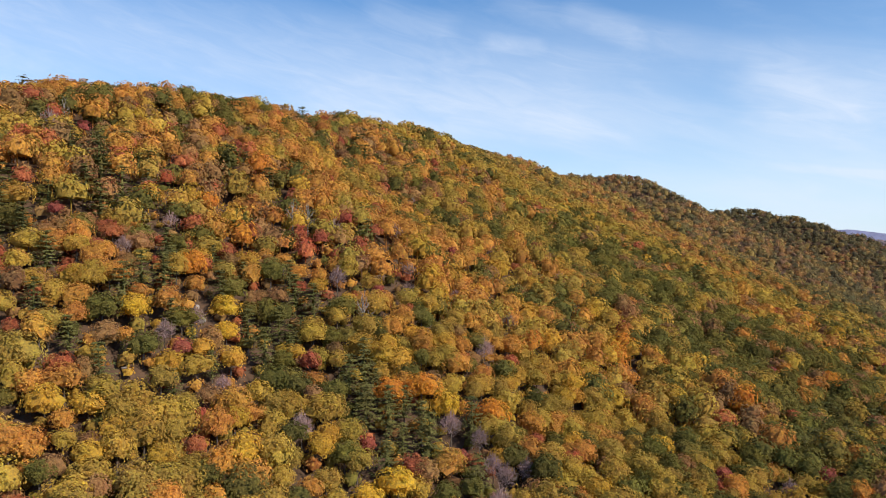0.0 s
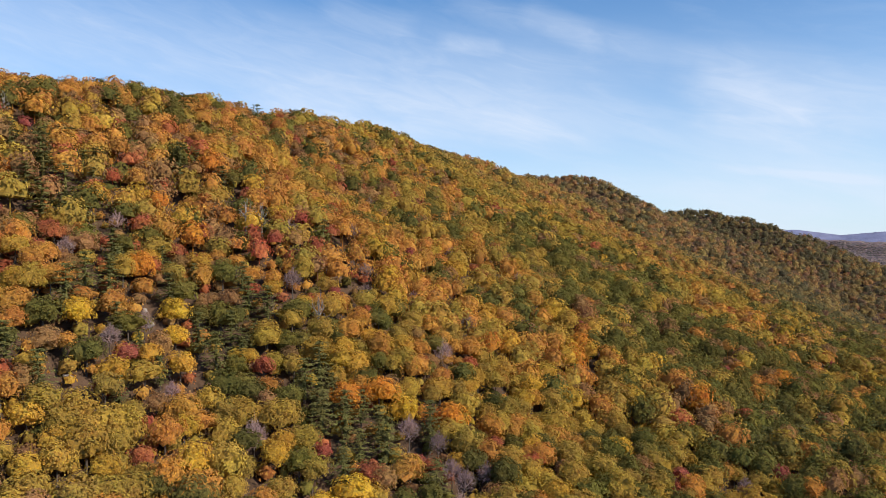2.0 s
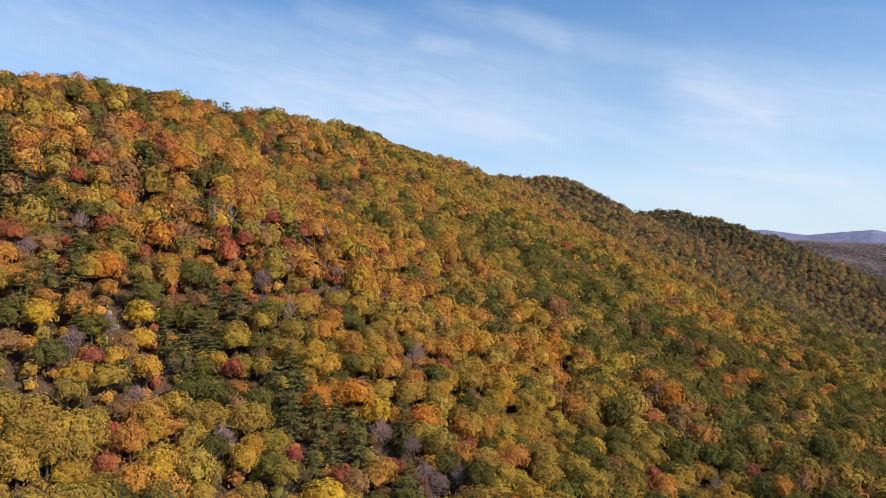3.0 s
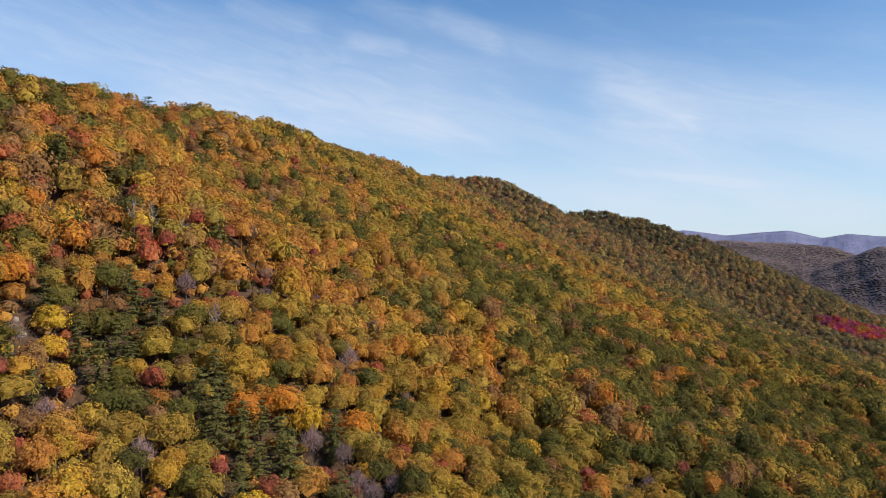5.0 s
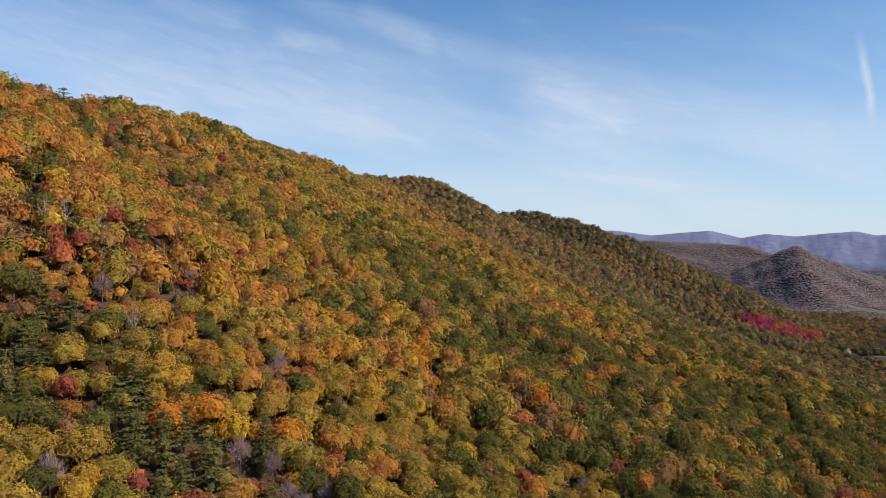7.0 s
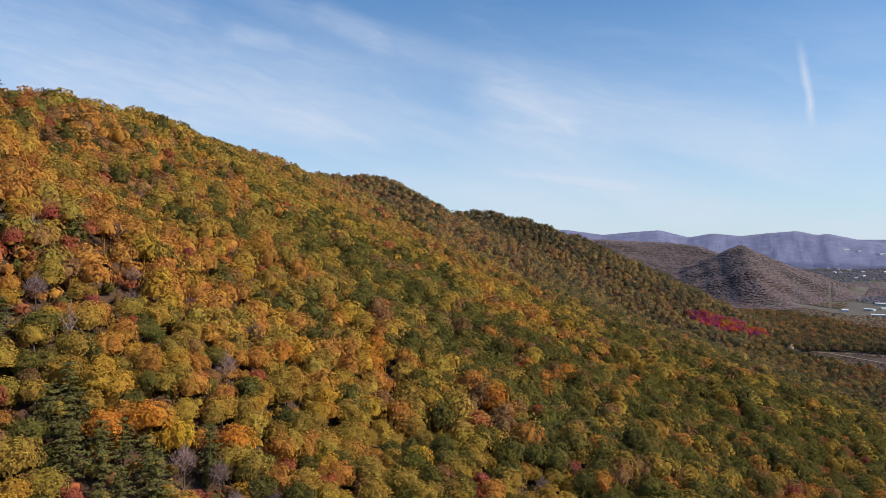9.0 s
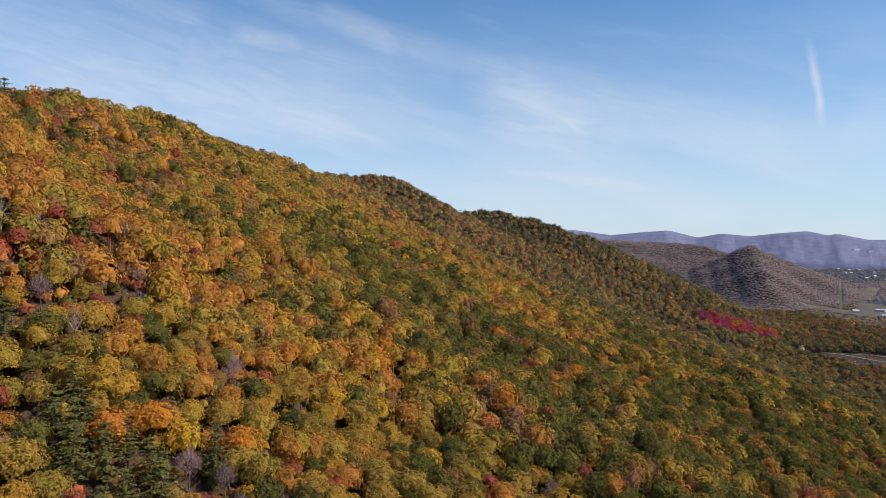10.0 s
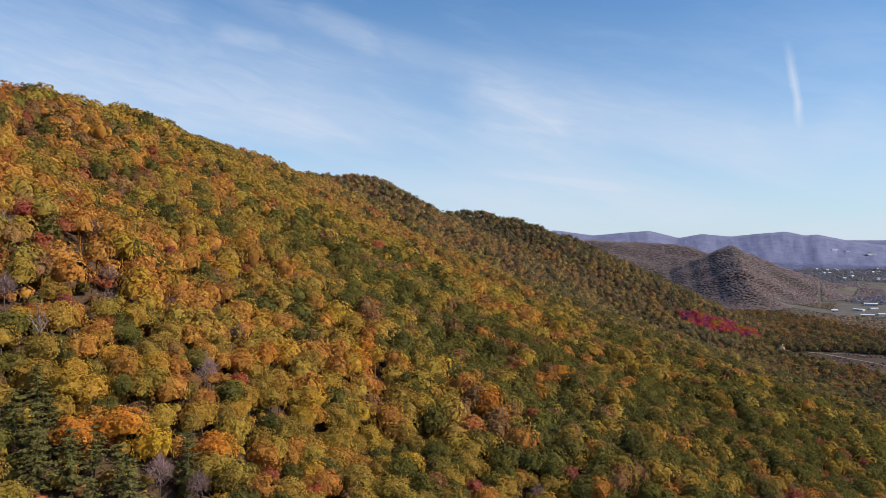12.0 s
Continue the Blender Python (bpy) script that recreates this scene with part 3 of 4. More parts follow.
def mark_trees():
    r = np.random.default_rng(15)
    out = []
    for places, kind, lo, hi, big in ((LONE_PINES, 6, (0.130, 0.120, 0.042), (0.170, 0.150, 0.050), 1.0),
                                      (LONE_REDS, 3, (0.27, 0.075, 0.060), (0.37, 0.110, 0.075), 0.75),
                                      (LONE_ORANGES, 2, (0.45, 0.175, 0.040), (0.55, 0.235, 0.040), 1.12),
                                      (LONE_YELLOWS, 1, (0.45, 0.275, 0.038), (0.54, 0.330, 0.045), 1.0),
                                      (LONE_BARES, 7, (0.240, 0.160, 0.145), (0.320, 0.210, 0.190), 0.90)):
        for x, y in places:
            k = r.random()
            out.append((x, y, kind, big * r.uniform(0.85, 1.2), tuple(a + (b - a) * k for a, b in zip(lo, hi))))
    return out


MARKED = mark_trees()


def part(name, me, parent, label=""):
    ob = new(name, me)
    ob.parent = parent
    return tagged(ob, label)


def broad(kind):
    return kind < 6


SIZE = np.array([1.08, 1.0, 1.0, 0.78, 1.06, 0.95, 1.0, 0.8])
NEAR, MIDDLE, FAR, END = 258.0, 470.0, 860.0, 1720.0  # reach of the four grades of detail, from the foot of the flight


CUT = ((1560, 1335), (2120, 1812))  # the felled strip under a power line
CLEARING = ((992, 968), (925, 655), (1185, 795))  # corners of the bare wedge along the foot of the mountain
MAPLE_GROVE = ((885, 1043), (1027, 1028))


def off_line(x, y, line):
    (x0, y0), (x1, y1) = line
    dx, dy = x1 - x0, y1 - y0
    k = np.clip(((x - x0) * dx + (y - y0) * dy) / (dx * dx + dy * dy), 0, 1)
    return np.hypot(x - x0 - k * dx, y - y0 - k * dy)


def off_clearing(x, y):
    """Metres outside the bare wedge, uneven along its edges; negative inside."""
    out = np.full(np.shape(x), -900.0)
    for (x0, y0), (x1, y1) in zip(CLEARING, CLEARING[1:] + CLEARING[:1]):
        n = math.hypot(x1 - x0, y1 - y0)
        out = np.maximum(out, ((y - y0) * (x1 - x0) - (x - x0) * (y1 - y0)) / -n)
    return out + 7 * np.sin(x * 0.05) + 5 * np.sin(y * 0.11)


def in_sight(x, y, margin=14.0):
    """Drops what a crest well hides from the camera at the start of the flight."""
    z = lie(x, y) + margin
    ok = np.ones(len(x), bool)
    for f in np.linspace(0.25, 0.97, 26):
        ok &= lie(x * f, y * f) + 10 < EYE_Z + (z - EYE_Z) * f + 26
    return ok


UNDER = 46.0  # reach of the detailed woods below the flight


def plant_near():
    """The nearest trees, each one a thing with its trunk and crown."""
    r = np.random.default_rng(21)
    crowns, trunks = {}, {}
    for k, n in enumerate(NAMES):
        if broad(k):
            crowns[k] = [mesh_from("crown", *crown_shape(r, 2, 26, 880, 0.061), LEAF) for _ in range(4)]
        elif n == "pine_tree":
            crowns[k] = [mesh_from("crown", *pine_shape(r, 8, 9, 22, 0.075), NEEDLE) for _ in range(3)]
        else:
            crowns[k] = [mesh_from("crown", *twig_shape(r, 12, 7, 0.024, 650), TWIG) for _ in range(3)]
        trunks[k] = mesh_from("trunk", *trunk_shape(r, 8.5, 0.24, 3), BARK, True)
    x, y = scatter(6.3, -190, 290, 90, 270, r)
    d, a = np.hypot(x, y), bearing_of(x, y)
    keep = (d > 118) & (d < NEAR) & (a > -34) & (a < 58)
    for mx, my, k, *_ in MARKED:
        keep &= np.hypot(x - mx, y - my) > (5.2 if k == 6 else 4.6)
    for bx, by in ((2, 172), (2, 166), (1, 160), (-65, 215), (-47, 196), (-72, 181)):
        keep &= np.hypot(x - bx, y - by) > 5.2
    x, y = x[keep], y[keep]
    kind = pick_kinds(x, y, r)
    colour = pick_colours(kind, r)
    size = r.uniform(3.0, 5.1, len(x)) * SIZE[kind]
    for mx, my, k, s, c in MARKED:
        if math.hypot(mx, my) < NEAR:
            x, y, kind = np.append(x, mx), np.append(y, my), np.append(kind, k)
            colour, size = np.vstack([colour, c]), np.append(size, 4.5 * s * SIZE[k])
    z = lie(x, y)
    for i in range(len(x)):
        k = int(kind[i])
        tree = new(NAMES[k])
        tagged(tree, LABELS[NAMES[k]], "tree", "trees on the mountainside")
        s = size[i]
        lift = r.uniform(2.0, 5.6) if broad(k) else (1.5 if NAMES[k] == "pine_tree" else 4.0)
        tree.matrix_world = Matrix.Translation((x[i], y[i], z[i])) @ Matrix.Rotation(r.uniform(0, 6.28), 4, "Z")
        part("trunk", trunks[k], tree).scale = (s / 4.4, s / 4.4, (lift + s * 0.8) / 8.5)
        crown = part("crown", crowns[k][i % len(crowns[k])], tree)
        crown.location = (0, 0, lift)
        tall = r.uniform(0.95, 1.3)
        crown.scale = (s, s, s * tall) if broad(k) else ((s * 0.9, s * 0.9, s * 1.15) if NAMES[k] == "pine_tree" else (s, s, s * 1.3))
        crown.color = (*colour[i], 1)


def joined(name, label, x, y, kind, colour, size, leafy, piny, bare, r, lift, mat=LEAF_MASS):
    """Many trees in one mesh, each with its own colour."""
    z = lie(x, y)
    vs, fs, cs, base = [], [], [], 0
    groups = [(np.array([broad(k) for k in kind]), leafy, 1.15), (kind == 6, piny, 0.95), (kind == 7, bare, 1.1)]
    for mask, shapes, tall in groups:
        index = np.nonzero(mask)[0]
        for j, (v, f) in enumerate(shapes):
            at = index[j::len(shapes)]
            n = len(at)
            if not n:
                continue
            t = r.uniform(0, 6.28, n)
            c, s = np.cos(t)[:, None], np.sin(t)[:, None]
            q = size[at][:, None]
            h = tall * r.uniform(0.85, 1.18, (n, 1))
            low = (lift if shapes is not piny else lift * 0.3) * r.uniform(0.5, 1.4, (n, 1))
            px = (v[None, :, 0] * c - v[None, :, 1] * s) * q + x[at][:, None]
            py = (v[None, :, 0] * s + v[None, :, 1] * c) * q + y[at][:, None]
            pz = v[None, :, 2] * q * h + z[at][:, None] + low
            vs.append(np.stack([px, py, pz], 2).reshape(-1, 3))
            fs.append((f[None] + (np.arange(n) * len(v))[:, None, None]).reshape(-1, 3) + base)
            cs.append(np.repeat(np.hstack([colour[at], np.ones((n, 1))]), len(v), 0))
            base += n * len(v)
    v, f, c = np.concatenate(vs), np.concatenate(fs), np.concatenate(cs)
    me = bpy.data.meshes.new(name)
    me.vertices.add(len(v))
    me.vertices.foreach_set("co", v.astype(np.float32).ravel())
    me.loops.add(f.size)
    me.loops.foreach_set("vertex_index", f.astype(np.int32).ravel())
    me.polygons.add(len(f))
    me.polygons.foreach_set("loop_start", np.arange(0, f.size, 3, dtype=np.int32))
    me.attributes.new("tint", "FLOAT_COLOR", "POINT").data.foreach_set("color", c.astype(np.float32).ravel())
    me.materials.append(mat)
    me.update(calc_edges=True)
    ob = new(name, me)
    return tagged(ob, label, "forest", kind="stuff")


def trunked(shape, height):
    """Adds a three-sided trunk that reaches down from the crown."""
    v, f = shape
    t = np.array([(0.06, 0, -height), (-0.03, 0.05, -height), (-0.03, -0.05, -height), (0.03, 0, 0.5), (-0.015, 0.025, 0.5), (-0.015, -0.025, 0.5)])
    g = np.array([(0, 1, 4), (0, 4, 3), (1, 2, 5), (1, 5, 4), (2, 0, 3), (2, 3, 5)])
    return np.concatenate([v, t]), np.concatenate([f, g + len(v)])


def plant_mass(name, label, near, far, step, leafy, piny, bare, lift, seed, box, sizes=(4.5, 6.8), width=(-34, 58), mark=True):
    r = np.random.default_rng(seed)
    x, y = scatter(step, *box, r)
    d, a = np.hypot(x, y), bearing_of(x, y)
    keep = (d >= near) & (d < far) & (a > width[0]) & (a < width[1])
    for mx, my, *_ in MARKED:
        keep &= np.hypot(x - mx, y - my) > 4.6
    x, y = x[keep], y[keep]
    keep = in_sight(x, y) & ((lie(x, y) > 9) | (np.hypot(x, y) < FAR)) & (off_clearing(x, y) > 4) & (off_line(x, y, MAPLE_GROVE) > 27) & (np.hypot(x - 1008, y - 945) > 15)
    x, y = x[keep], y[keep]
    kind = pick_kinds(x, y, r)
    colour = pick_colours(kind, r)
    # the far spurs are browner than the near slope, with haze painted in by distance
    haze_share = np.clip((np.hypot(x, y) - 600) / 1500, 0, 0.42)[:, None]
    colour = colour * (1 - haze_share) + np.array((0.200, 0.150, 0.115)) * haze_share
    size = r.uniform(*sizes, len(x)) * SIZE[kind]
    for mx, my, k, s, c in MARKED:
        if mark and near <= math.hypot(mx, my) < far:
            x, y, kind = np.append(x, mx), np.append(y, my), np.append(kind, k)
            colour, size = np.vstack([colour, c]), np.append(size, 5.0 * s * max(SIZE[k], 0.82))
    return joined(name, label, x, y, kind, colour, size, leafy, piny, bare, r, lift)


plant_near()
_r = np.random.default_rng(5)
plant_mass("slope_forest", "dense orange, yellow and green autumn canopy on the slope", NEAR, MIDDLE, 7.9,
           [trunked(crown_shape(_r, 1, 18, 330, 0.090), 0.8) for _ in range(7)], [pine_shape(_r, 7, 6, 9, 0.11) for _ in range(3)],
           [twig_shape(_r, 6, 3, 0.05, 150) for _ in range(2)], 4.6, 31, (-300, 430, 120, 480), (4.2, 6.6))
plant_mass("upper_forest", "autumn woods climbing to the crest of the ridge", MIDDLE, FAR, 9.5,
           [crown_shape(_r, 1, 13, 125, 0.138) for _ in range(8)], [pine_shape(_r, 5, 5, 3, 0.22) for _ in range(3)],
           [twig_shape(_r, 4, 1, 0.07, 60) for _ in range(2)], 4.2, 32, (-520, 780, 260, 870), (5.0, 7.6))
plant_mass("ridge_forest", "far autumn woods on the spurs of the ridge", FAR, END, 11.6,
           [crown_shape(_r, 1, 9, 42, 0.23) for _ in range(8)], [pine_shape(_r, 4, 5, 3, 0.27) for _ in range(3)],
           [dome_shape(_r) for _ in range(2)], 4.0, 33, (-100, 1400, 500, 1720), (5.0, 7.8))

# ---- woods of the valley and the knoll ----
PASTURES = [  # centre x, y, length, width, heading
    (1690, 1455, 230, 80, 12), (1830, 1390, 420, 190, 52), (2240, 1790, 200, 36, 60), (2520, 1900, 320, 64, 55),
]
WOODS_EDGE = ((1361, 1019), (1548, 1528))  # far edge of the woods on the valley floor


def beyond_woods(x, y):
    """Metres past the far edge of the valley woods, uneven along it."""
    (x0, y0), (x1, y1) = WOODS_EDGE
    n = math.hypot(x1 - x0, y1 - y0)
    return ((x - x0) * (y1 - y0) - (y - y0) * (x1 - x0)) / n + 14 * np.sin(y * 0.03) + 9 * np.sin(y * 0.083 + 1)


def in_pasture(x, y, grow=0.0):
    hit = np.zeros(len(x), bool)
    for cx, cy, ln, wd, head in PASTURES:
        a = radians(head)
        u = (x - cx) * math.sin(a) + (y - cy) * math.cos(a)
        v = (x - cx) * math.cos(a) - (y - cy) * math.sin(a)
        hit |= (np.abs(u) < ln / 2 + grow) & (np.abs(v) < wd / 2 + grow)
    return hit


def plant_valley(name, label, step, box, sizes, test, leafy, piny, bare, seed, tint_share=0.0, brown_or_haze=(0.57, 0.48, 0.53)):
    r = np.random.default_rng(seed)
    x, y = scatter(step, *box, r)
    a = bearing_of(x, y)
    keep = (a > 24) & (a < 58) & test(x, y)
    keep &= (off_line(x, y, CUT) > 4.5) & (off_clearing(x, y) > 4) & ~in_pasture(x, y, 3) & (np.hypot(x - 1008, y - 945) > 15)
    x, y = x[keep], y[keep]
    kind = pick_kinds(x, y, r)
    # blends in a brown leaf tone; for knoll and far plain, painted haze
    colour = pick_colours(kind, r) * (1 - tint_share) + np.array(brown_or_haze) * tint_share
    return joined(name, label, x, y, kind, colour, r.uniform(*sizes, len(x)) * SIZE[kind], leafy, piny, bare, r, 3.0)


_leafy = [crown_shape(_r, 1, 8, 36, 0.24) for _ in range(6)]
_piny = [pine_shape(_r, 4, 5, 2, 0.30) for _ in range(3)]
_dots = [crown_shape(_r, 1, 5, 10, 0.3) for _ in range(4)]
_domes = [dome_shape(_r, 5, 0.48) for _ in range(6)]
plant_valley("valley_woods", "brown and dark green autumn woods on the valley floor", 10.5, (640, 1800, 440, 1900), (5.2, 8.4),
             lambda x, y: (lie(x, y) <= 9) & (np.hypot(x, y) >= FAR) & (np.hypot(x, y) < 2060) & (beyond_woods(x, y) < 0), _leafy, _piny, _leafy[:2], 41, 0.45, (0.150, 0.104, 0.078))
# mauve of the haze goes into the knoll's leaf colour
plant_valley("knoll_woods", "brown woods on the knoll across the valley, mauve with painted haze", 6.6, (900, 2700, 1250, 2950), (3.8, 5.5),
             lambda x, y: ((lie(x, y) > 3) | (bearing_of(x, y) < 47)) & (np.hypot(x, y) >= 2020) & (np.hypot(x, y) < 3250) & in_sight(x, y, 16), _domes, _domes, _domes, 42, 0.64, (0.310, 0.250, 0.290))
def on_plain(x, y):
    return ((lie(x, y) <= 3) | (np.hypot(x, y) > 3000)) & (beyond_woods(x, y) > 0) & (np.sin(x * 0.012 + 1.2 * np.sin(y * 0.008)) + np.sin(y * 0.011 - x * 0.004) > -1.0)


plant_valley("field_woods", "brown copses and hedgerows between the fields of the valley", 11.0, (1350, 2300, 950, 1900), (4.5, 7.0),
             lambda x, y: on_plain(x, y) & (np.hypot(x, y) >= 1700) & (np.hypot(x, y) < 2500), _domes, _domes, _domes, 43, 0.55, (0.215, 0.175, 0.165))
# blue-grey haze is painted into the leaf colour out here
plant_valley("plain_woods", "copses and hedgerows on the far plain, blue-grey with painted haze", 16.0, (1700, 3600, 1300, 3400), (4.5, 8.0),
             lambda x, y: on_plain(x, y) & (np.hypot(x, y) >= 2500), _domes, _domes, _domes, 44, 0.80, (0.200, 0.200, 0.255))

# ---- a grove of crimson maples at the foot of the spur ----
def plant_grove():
    r = np.random.default_rng(61)
    (x0, y0), (x1, y1) = MAPLE_GROVE
    ln = math.hypot(x1 - x0, y1 - y0)
    for i in range(17):
        for j in range(7):
            f = i / 16
            u, v = f * ln + r.uniform(-4, 4), (j - 3) * 13.5 * (0.62 - 0.12 * f) + r.uniform(-5, 5)
            if r.random() < 0.12:
                continue
            x, y = x0 + (x1 - x0) * u / ln + v * (y0 - y1) / ln, y0 + (y1 - y0) * u / ln + v * (x1 - x0) / ln
            hue = r.random() + f * 0.5
            if hue < 0.85:
                look_of, c = "crimson maple in a grove at the foot of the mountain", (r.uniform(0.26, 0.50), r.uniform(0.05, 0.09), r.uniform(0.10, 0.17), 1)
            elif hue < 1.15:
                look_of, c = "orange-red maple in a crimson grove", (r.uniform(0.42, 0.56), r.uniform(0.10, 0.20), 0.045, 1)
            else:
                look_of, c = "dull green maple among crimson ones", (r.uniform(0.17, 0.30), r.uniform(0.13, 0.20), 0.045, 1)
            tree = new("red_maple_tree" if hue < 1.15 else "maple_tree")
            tagged(tree, look_of, "tree", "grove of maples")
            tree.matrix_world = Matrix.Translation((x, y, float(lie(x, y)))) @ Matrix.Rotation(r.uniform(0, 6), 4, "Z")
            s = r.uniform(6.2, 9.6)
            part("trunk", ROW_TRUNK, tree)
            crown = part("crown", ROW_CROWNS[(i + j) % 3], tree)
            crown.location, crown.scale, crown.color = (0, 0, 3.0), (s, s, s * 1.2), c


_r = np.random.default_rng(9)
ROW_CROWNS = [mesh_from("crown", *crown_shape(_r, 1, 12, 110, 0.15), LEAF) for _ in range(3)]
ROW_TRUNK = mesh_from("trunk", *trunk_shape(_r, 7.0, 0.25, 2), BARK, True)
plant_grove()


# ---- dead trees and rocks on the slope ----
def dead_tree(x, y, size, seed):
    r = np.random.default_rng(seed)
    tree = new("dead_tree")
    tagged(tree, "bare bleached dead tree standing among autumn crowns", "tree", "dead trees")
    tree.matrix_world = Matrix.Translation((x, y, float(lie(x, y))))
    part("trunk", mesh_from("trunk", *trunk_shape(r, size * 1.5, 0.32, 5), DEAD_WOOD, True), tree)
    c = part("branch_work", mesh_from("branch_work", *twig_shape(r, 9, 5, 0.03), DEAD_WOOD), tree)
    c.location, c.scale = (0, 0, size * 0.75), (size * 0.55, size * 0.55, size * 0.75)


for i, (x, y, q) in enumerate(((-19, 234, 9), (-48, 270, 9), (-146, 300, 7), (-43, 274, 8))):
    dead_tree(x, y, q, 70 + i)


def boulder(x, y, size, seed, sink=0.3):
    r = np.random.default_rng(seed)
    bm = bmesh.new()
    bmesh.ops.create_icosphere(bm, subdivisions=2, radius=1.0)
    for v in bm.verts:
        n = noise.noise(v.co * 1.3 + Vector((seed * 3.1, 0, 0))) * 0.45 + noise.noise(v.co * 3.1 + Vector((seed, 5, 0))) * 0.18
        v.co *= 1 + n
        v.co.z = min(v.co.z, 0.7 + 0.1 * n) * 0.75
    me = bpy.data.meshes.new("boulder")
    bm.to_mesh(me)
    bm.free()
    me.materials.append(ROCK)
    ob = new("boulder", me)
    ob.matrix_world = Matrix.Translation((x, y, float(lie(x, y)) + size * sink)) @ Matrix.Rotation(r.uniform(0, 6), 4, "Z") @ Matrix.Diagonal((size, size * r.uniform(0.6, 0.9), size, 1))
    tagged(ob, "pale grey weathered rock showing through the woods", "rock", "rocks on the slope")


for i, (x, y, q) in enumerate(((2, 173, 3.6), (5, 170, 2.4), (-2, 175, 2.2), (-65, 215, 1.5), (-62, 211, 1.1), (-68, 219, 1.2), (-47, 196, 2.2),
                               (-44, 199, 1.6), (-72, 181, 1.8), (-75, 185, 1.5))):
    boulder(x, y, q, i + 1)


# ---- pastures, clearing, farms and works in the valley ----
GRASS = surface_material("dry_pasture", (0.145, 0.122, 0.095), 0.95, 0.3, 0.2, 0.2, (0.17, 0.142, 0.115))
SCRUB = surface_material("brown_scrub", (0.085, 0.055, 0.040), 0.95, 0.4, 0.8, 0.6, (0.12, 0.080, 0.056))
GRAVEL = surface_material("pale_gravel", (0.26, 0.19, 0.13), 0.95, 0.25, 1.0, 0.4)
WHITE_ROOF = surface_material("white_sheet_roof", (0.80, 0.80, 0.80), 0.45, 0.06, 0.5, 0.05)
PALE_WALL = surface_material("pale_cladding", (0.55, 0.54, 0.52), 0.7, 0.1, 0.5, 0.1)
DARK_ROOF = surface_material("grey_shingle_roof", (0.16, 0.15, 0.15), 0.85, 0.2, 1.5, 0.3)
GLASS = surface_material("dark_window", (0.03, 0.035, 0.04), 0.15, 0.1, 1.0, 0.0)


def draped(name, cx, cy, length, width, head, mat, label, category, lift=0.5):
    """A patch of land cover laid over the ground, with uneven edges."""
    a, r = radians(head), np.random.default_rng(int(cx + cy))
    nu, nv = max(4, int(length / 12)), max(3, int(width / 8))
    verts = []
    for i in range(nu + 1):
        for j in range(nv + 1):
            u, v = (i / nu - 0.5) * length, (j / nv - 0.5) * width
            edge = 1 if 0 < i < nu and 0 < j < nv else 0
            u, v = u + (1 - edge) * r.uniform(-5, 5), v + (1 - edge) * r.uniform(-4, 4)
            x, y = cx + u * math.sin(a) + v * math.cos(a), cy + u * math.cos(a) - v * math.sin(a)
            verts.append((x, y, float(lie(x, y)) + lift * (1.0 if edge else 0.35)))
    w = nv + 1
    faces = [(i * w + j, (i + 1) * w + j, (i + 1) * w + j + 1, i * w + j + 1) for i in range(nu) for j in range(nv)]
    return tagged(new(name, mesh_from(name, verts, faces, mat, True)), label, category, kind="structure")


for cx, cy, ln, wd, head in PASTURES:
    draped("pasture", cx, cy, ln, wd, head, GRASS, "dry green-brown pasture between woods on the valley floor", "field", 1.2)


def make_clearing():
    gx, gy = np.meshgrid(np.arange(900, 1210, 9.0), np.arange(640, 985, 9.0))
    x, y = gx.ravel(), gy.ravel()
    z, inside = lie(x, y), off_clearing(x, y) < 6
    w = gx.shape[1]
    faces = [(i, i + 1, i + 1 + w, i + w) for i in range(len(x) - w - 1) if (i + 1) % w and inside[i] and inside[i + 1] and inside[i + w] and inside[i + 1 + w]]
    used = sorted({i for f in faces for i in f})
    slot = {i: k for k, i in enumerate(used)}
    verts = [(x[i], y[i], z[i] + 1.0) for i in used]
    ob = new("clearing", mesh_from("clearing", verts, [tuple(slot[i] for i in f) for f in faces], SCRUB, True))
    tagged(ob, "brown scrub cleared along the foot of the mountain", "clearing", kind="structure")


def track(points, width):
    """A winding gravel way laid over the ground."""
    p = np.array(points, float)
    t = np.linspace(0, len(p) - 1, 60)
    x, y = np.interp(t, np.arange(len(p)), p[:, 0]) + 3 * np.sin(t * 2.3), np.interp(t, np.arange(len(p)), p[:, 1])
    dx, dy = np.gradient(x), np.gradient(y)
    n = np.hypot(dx, dy)
    verts = []
    for side in (-0.5, 0.5):
        u, v = x - dy / n * width * side, y + dx / n * width * side
        verts += [(a, b, c + 1.6) for a, b, c in zip(u, v, lie(x, y))]
    faces = [(i, i + 1, i + 61, i + 60) for i in range(59)]
    tagged(new("track", mesh_from("track", verts, faces, GRAVEL, True)), "pale gravel track through the brown clearing", "track", kind="structure")


make_clearing()
track([(1018, 948), (1040, 900), (1046, 872), (1040, 820), (1031, 778), (1010, 700)], 6.0)
track([(1030, 925), (1075, 880), (1100, 840), (1120, 790)], 4.0)


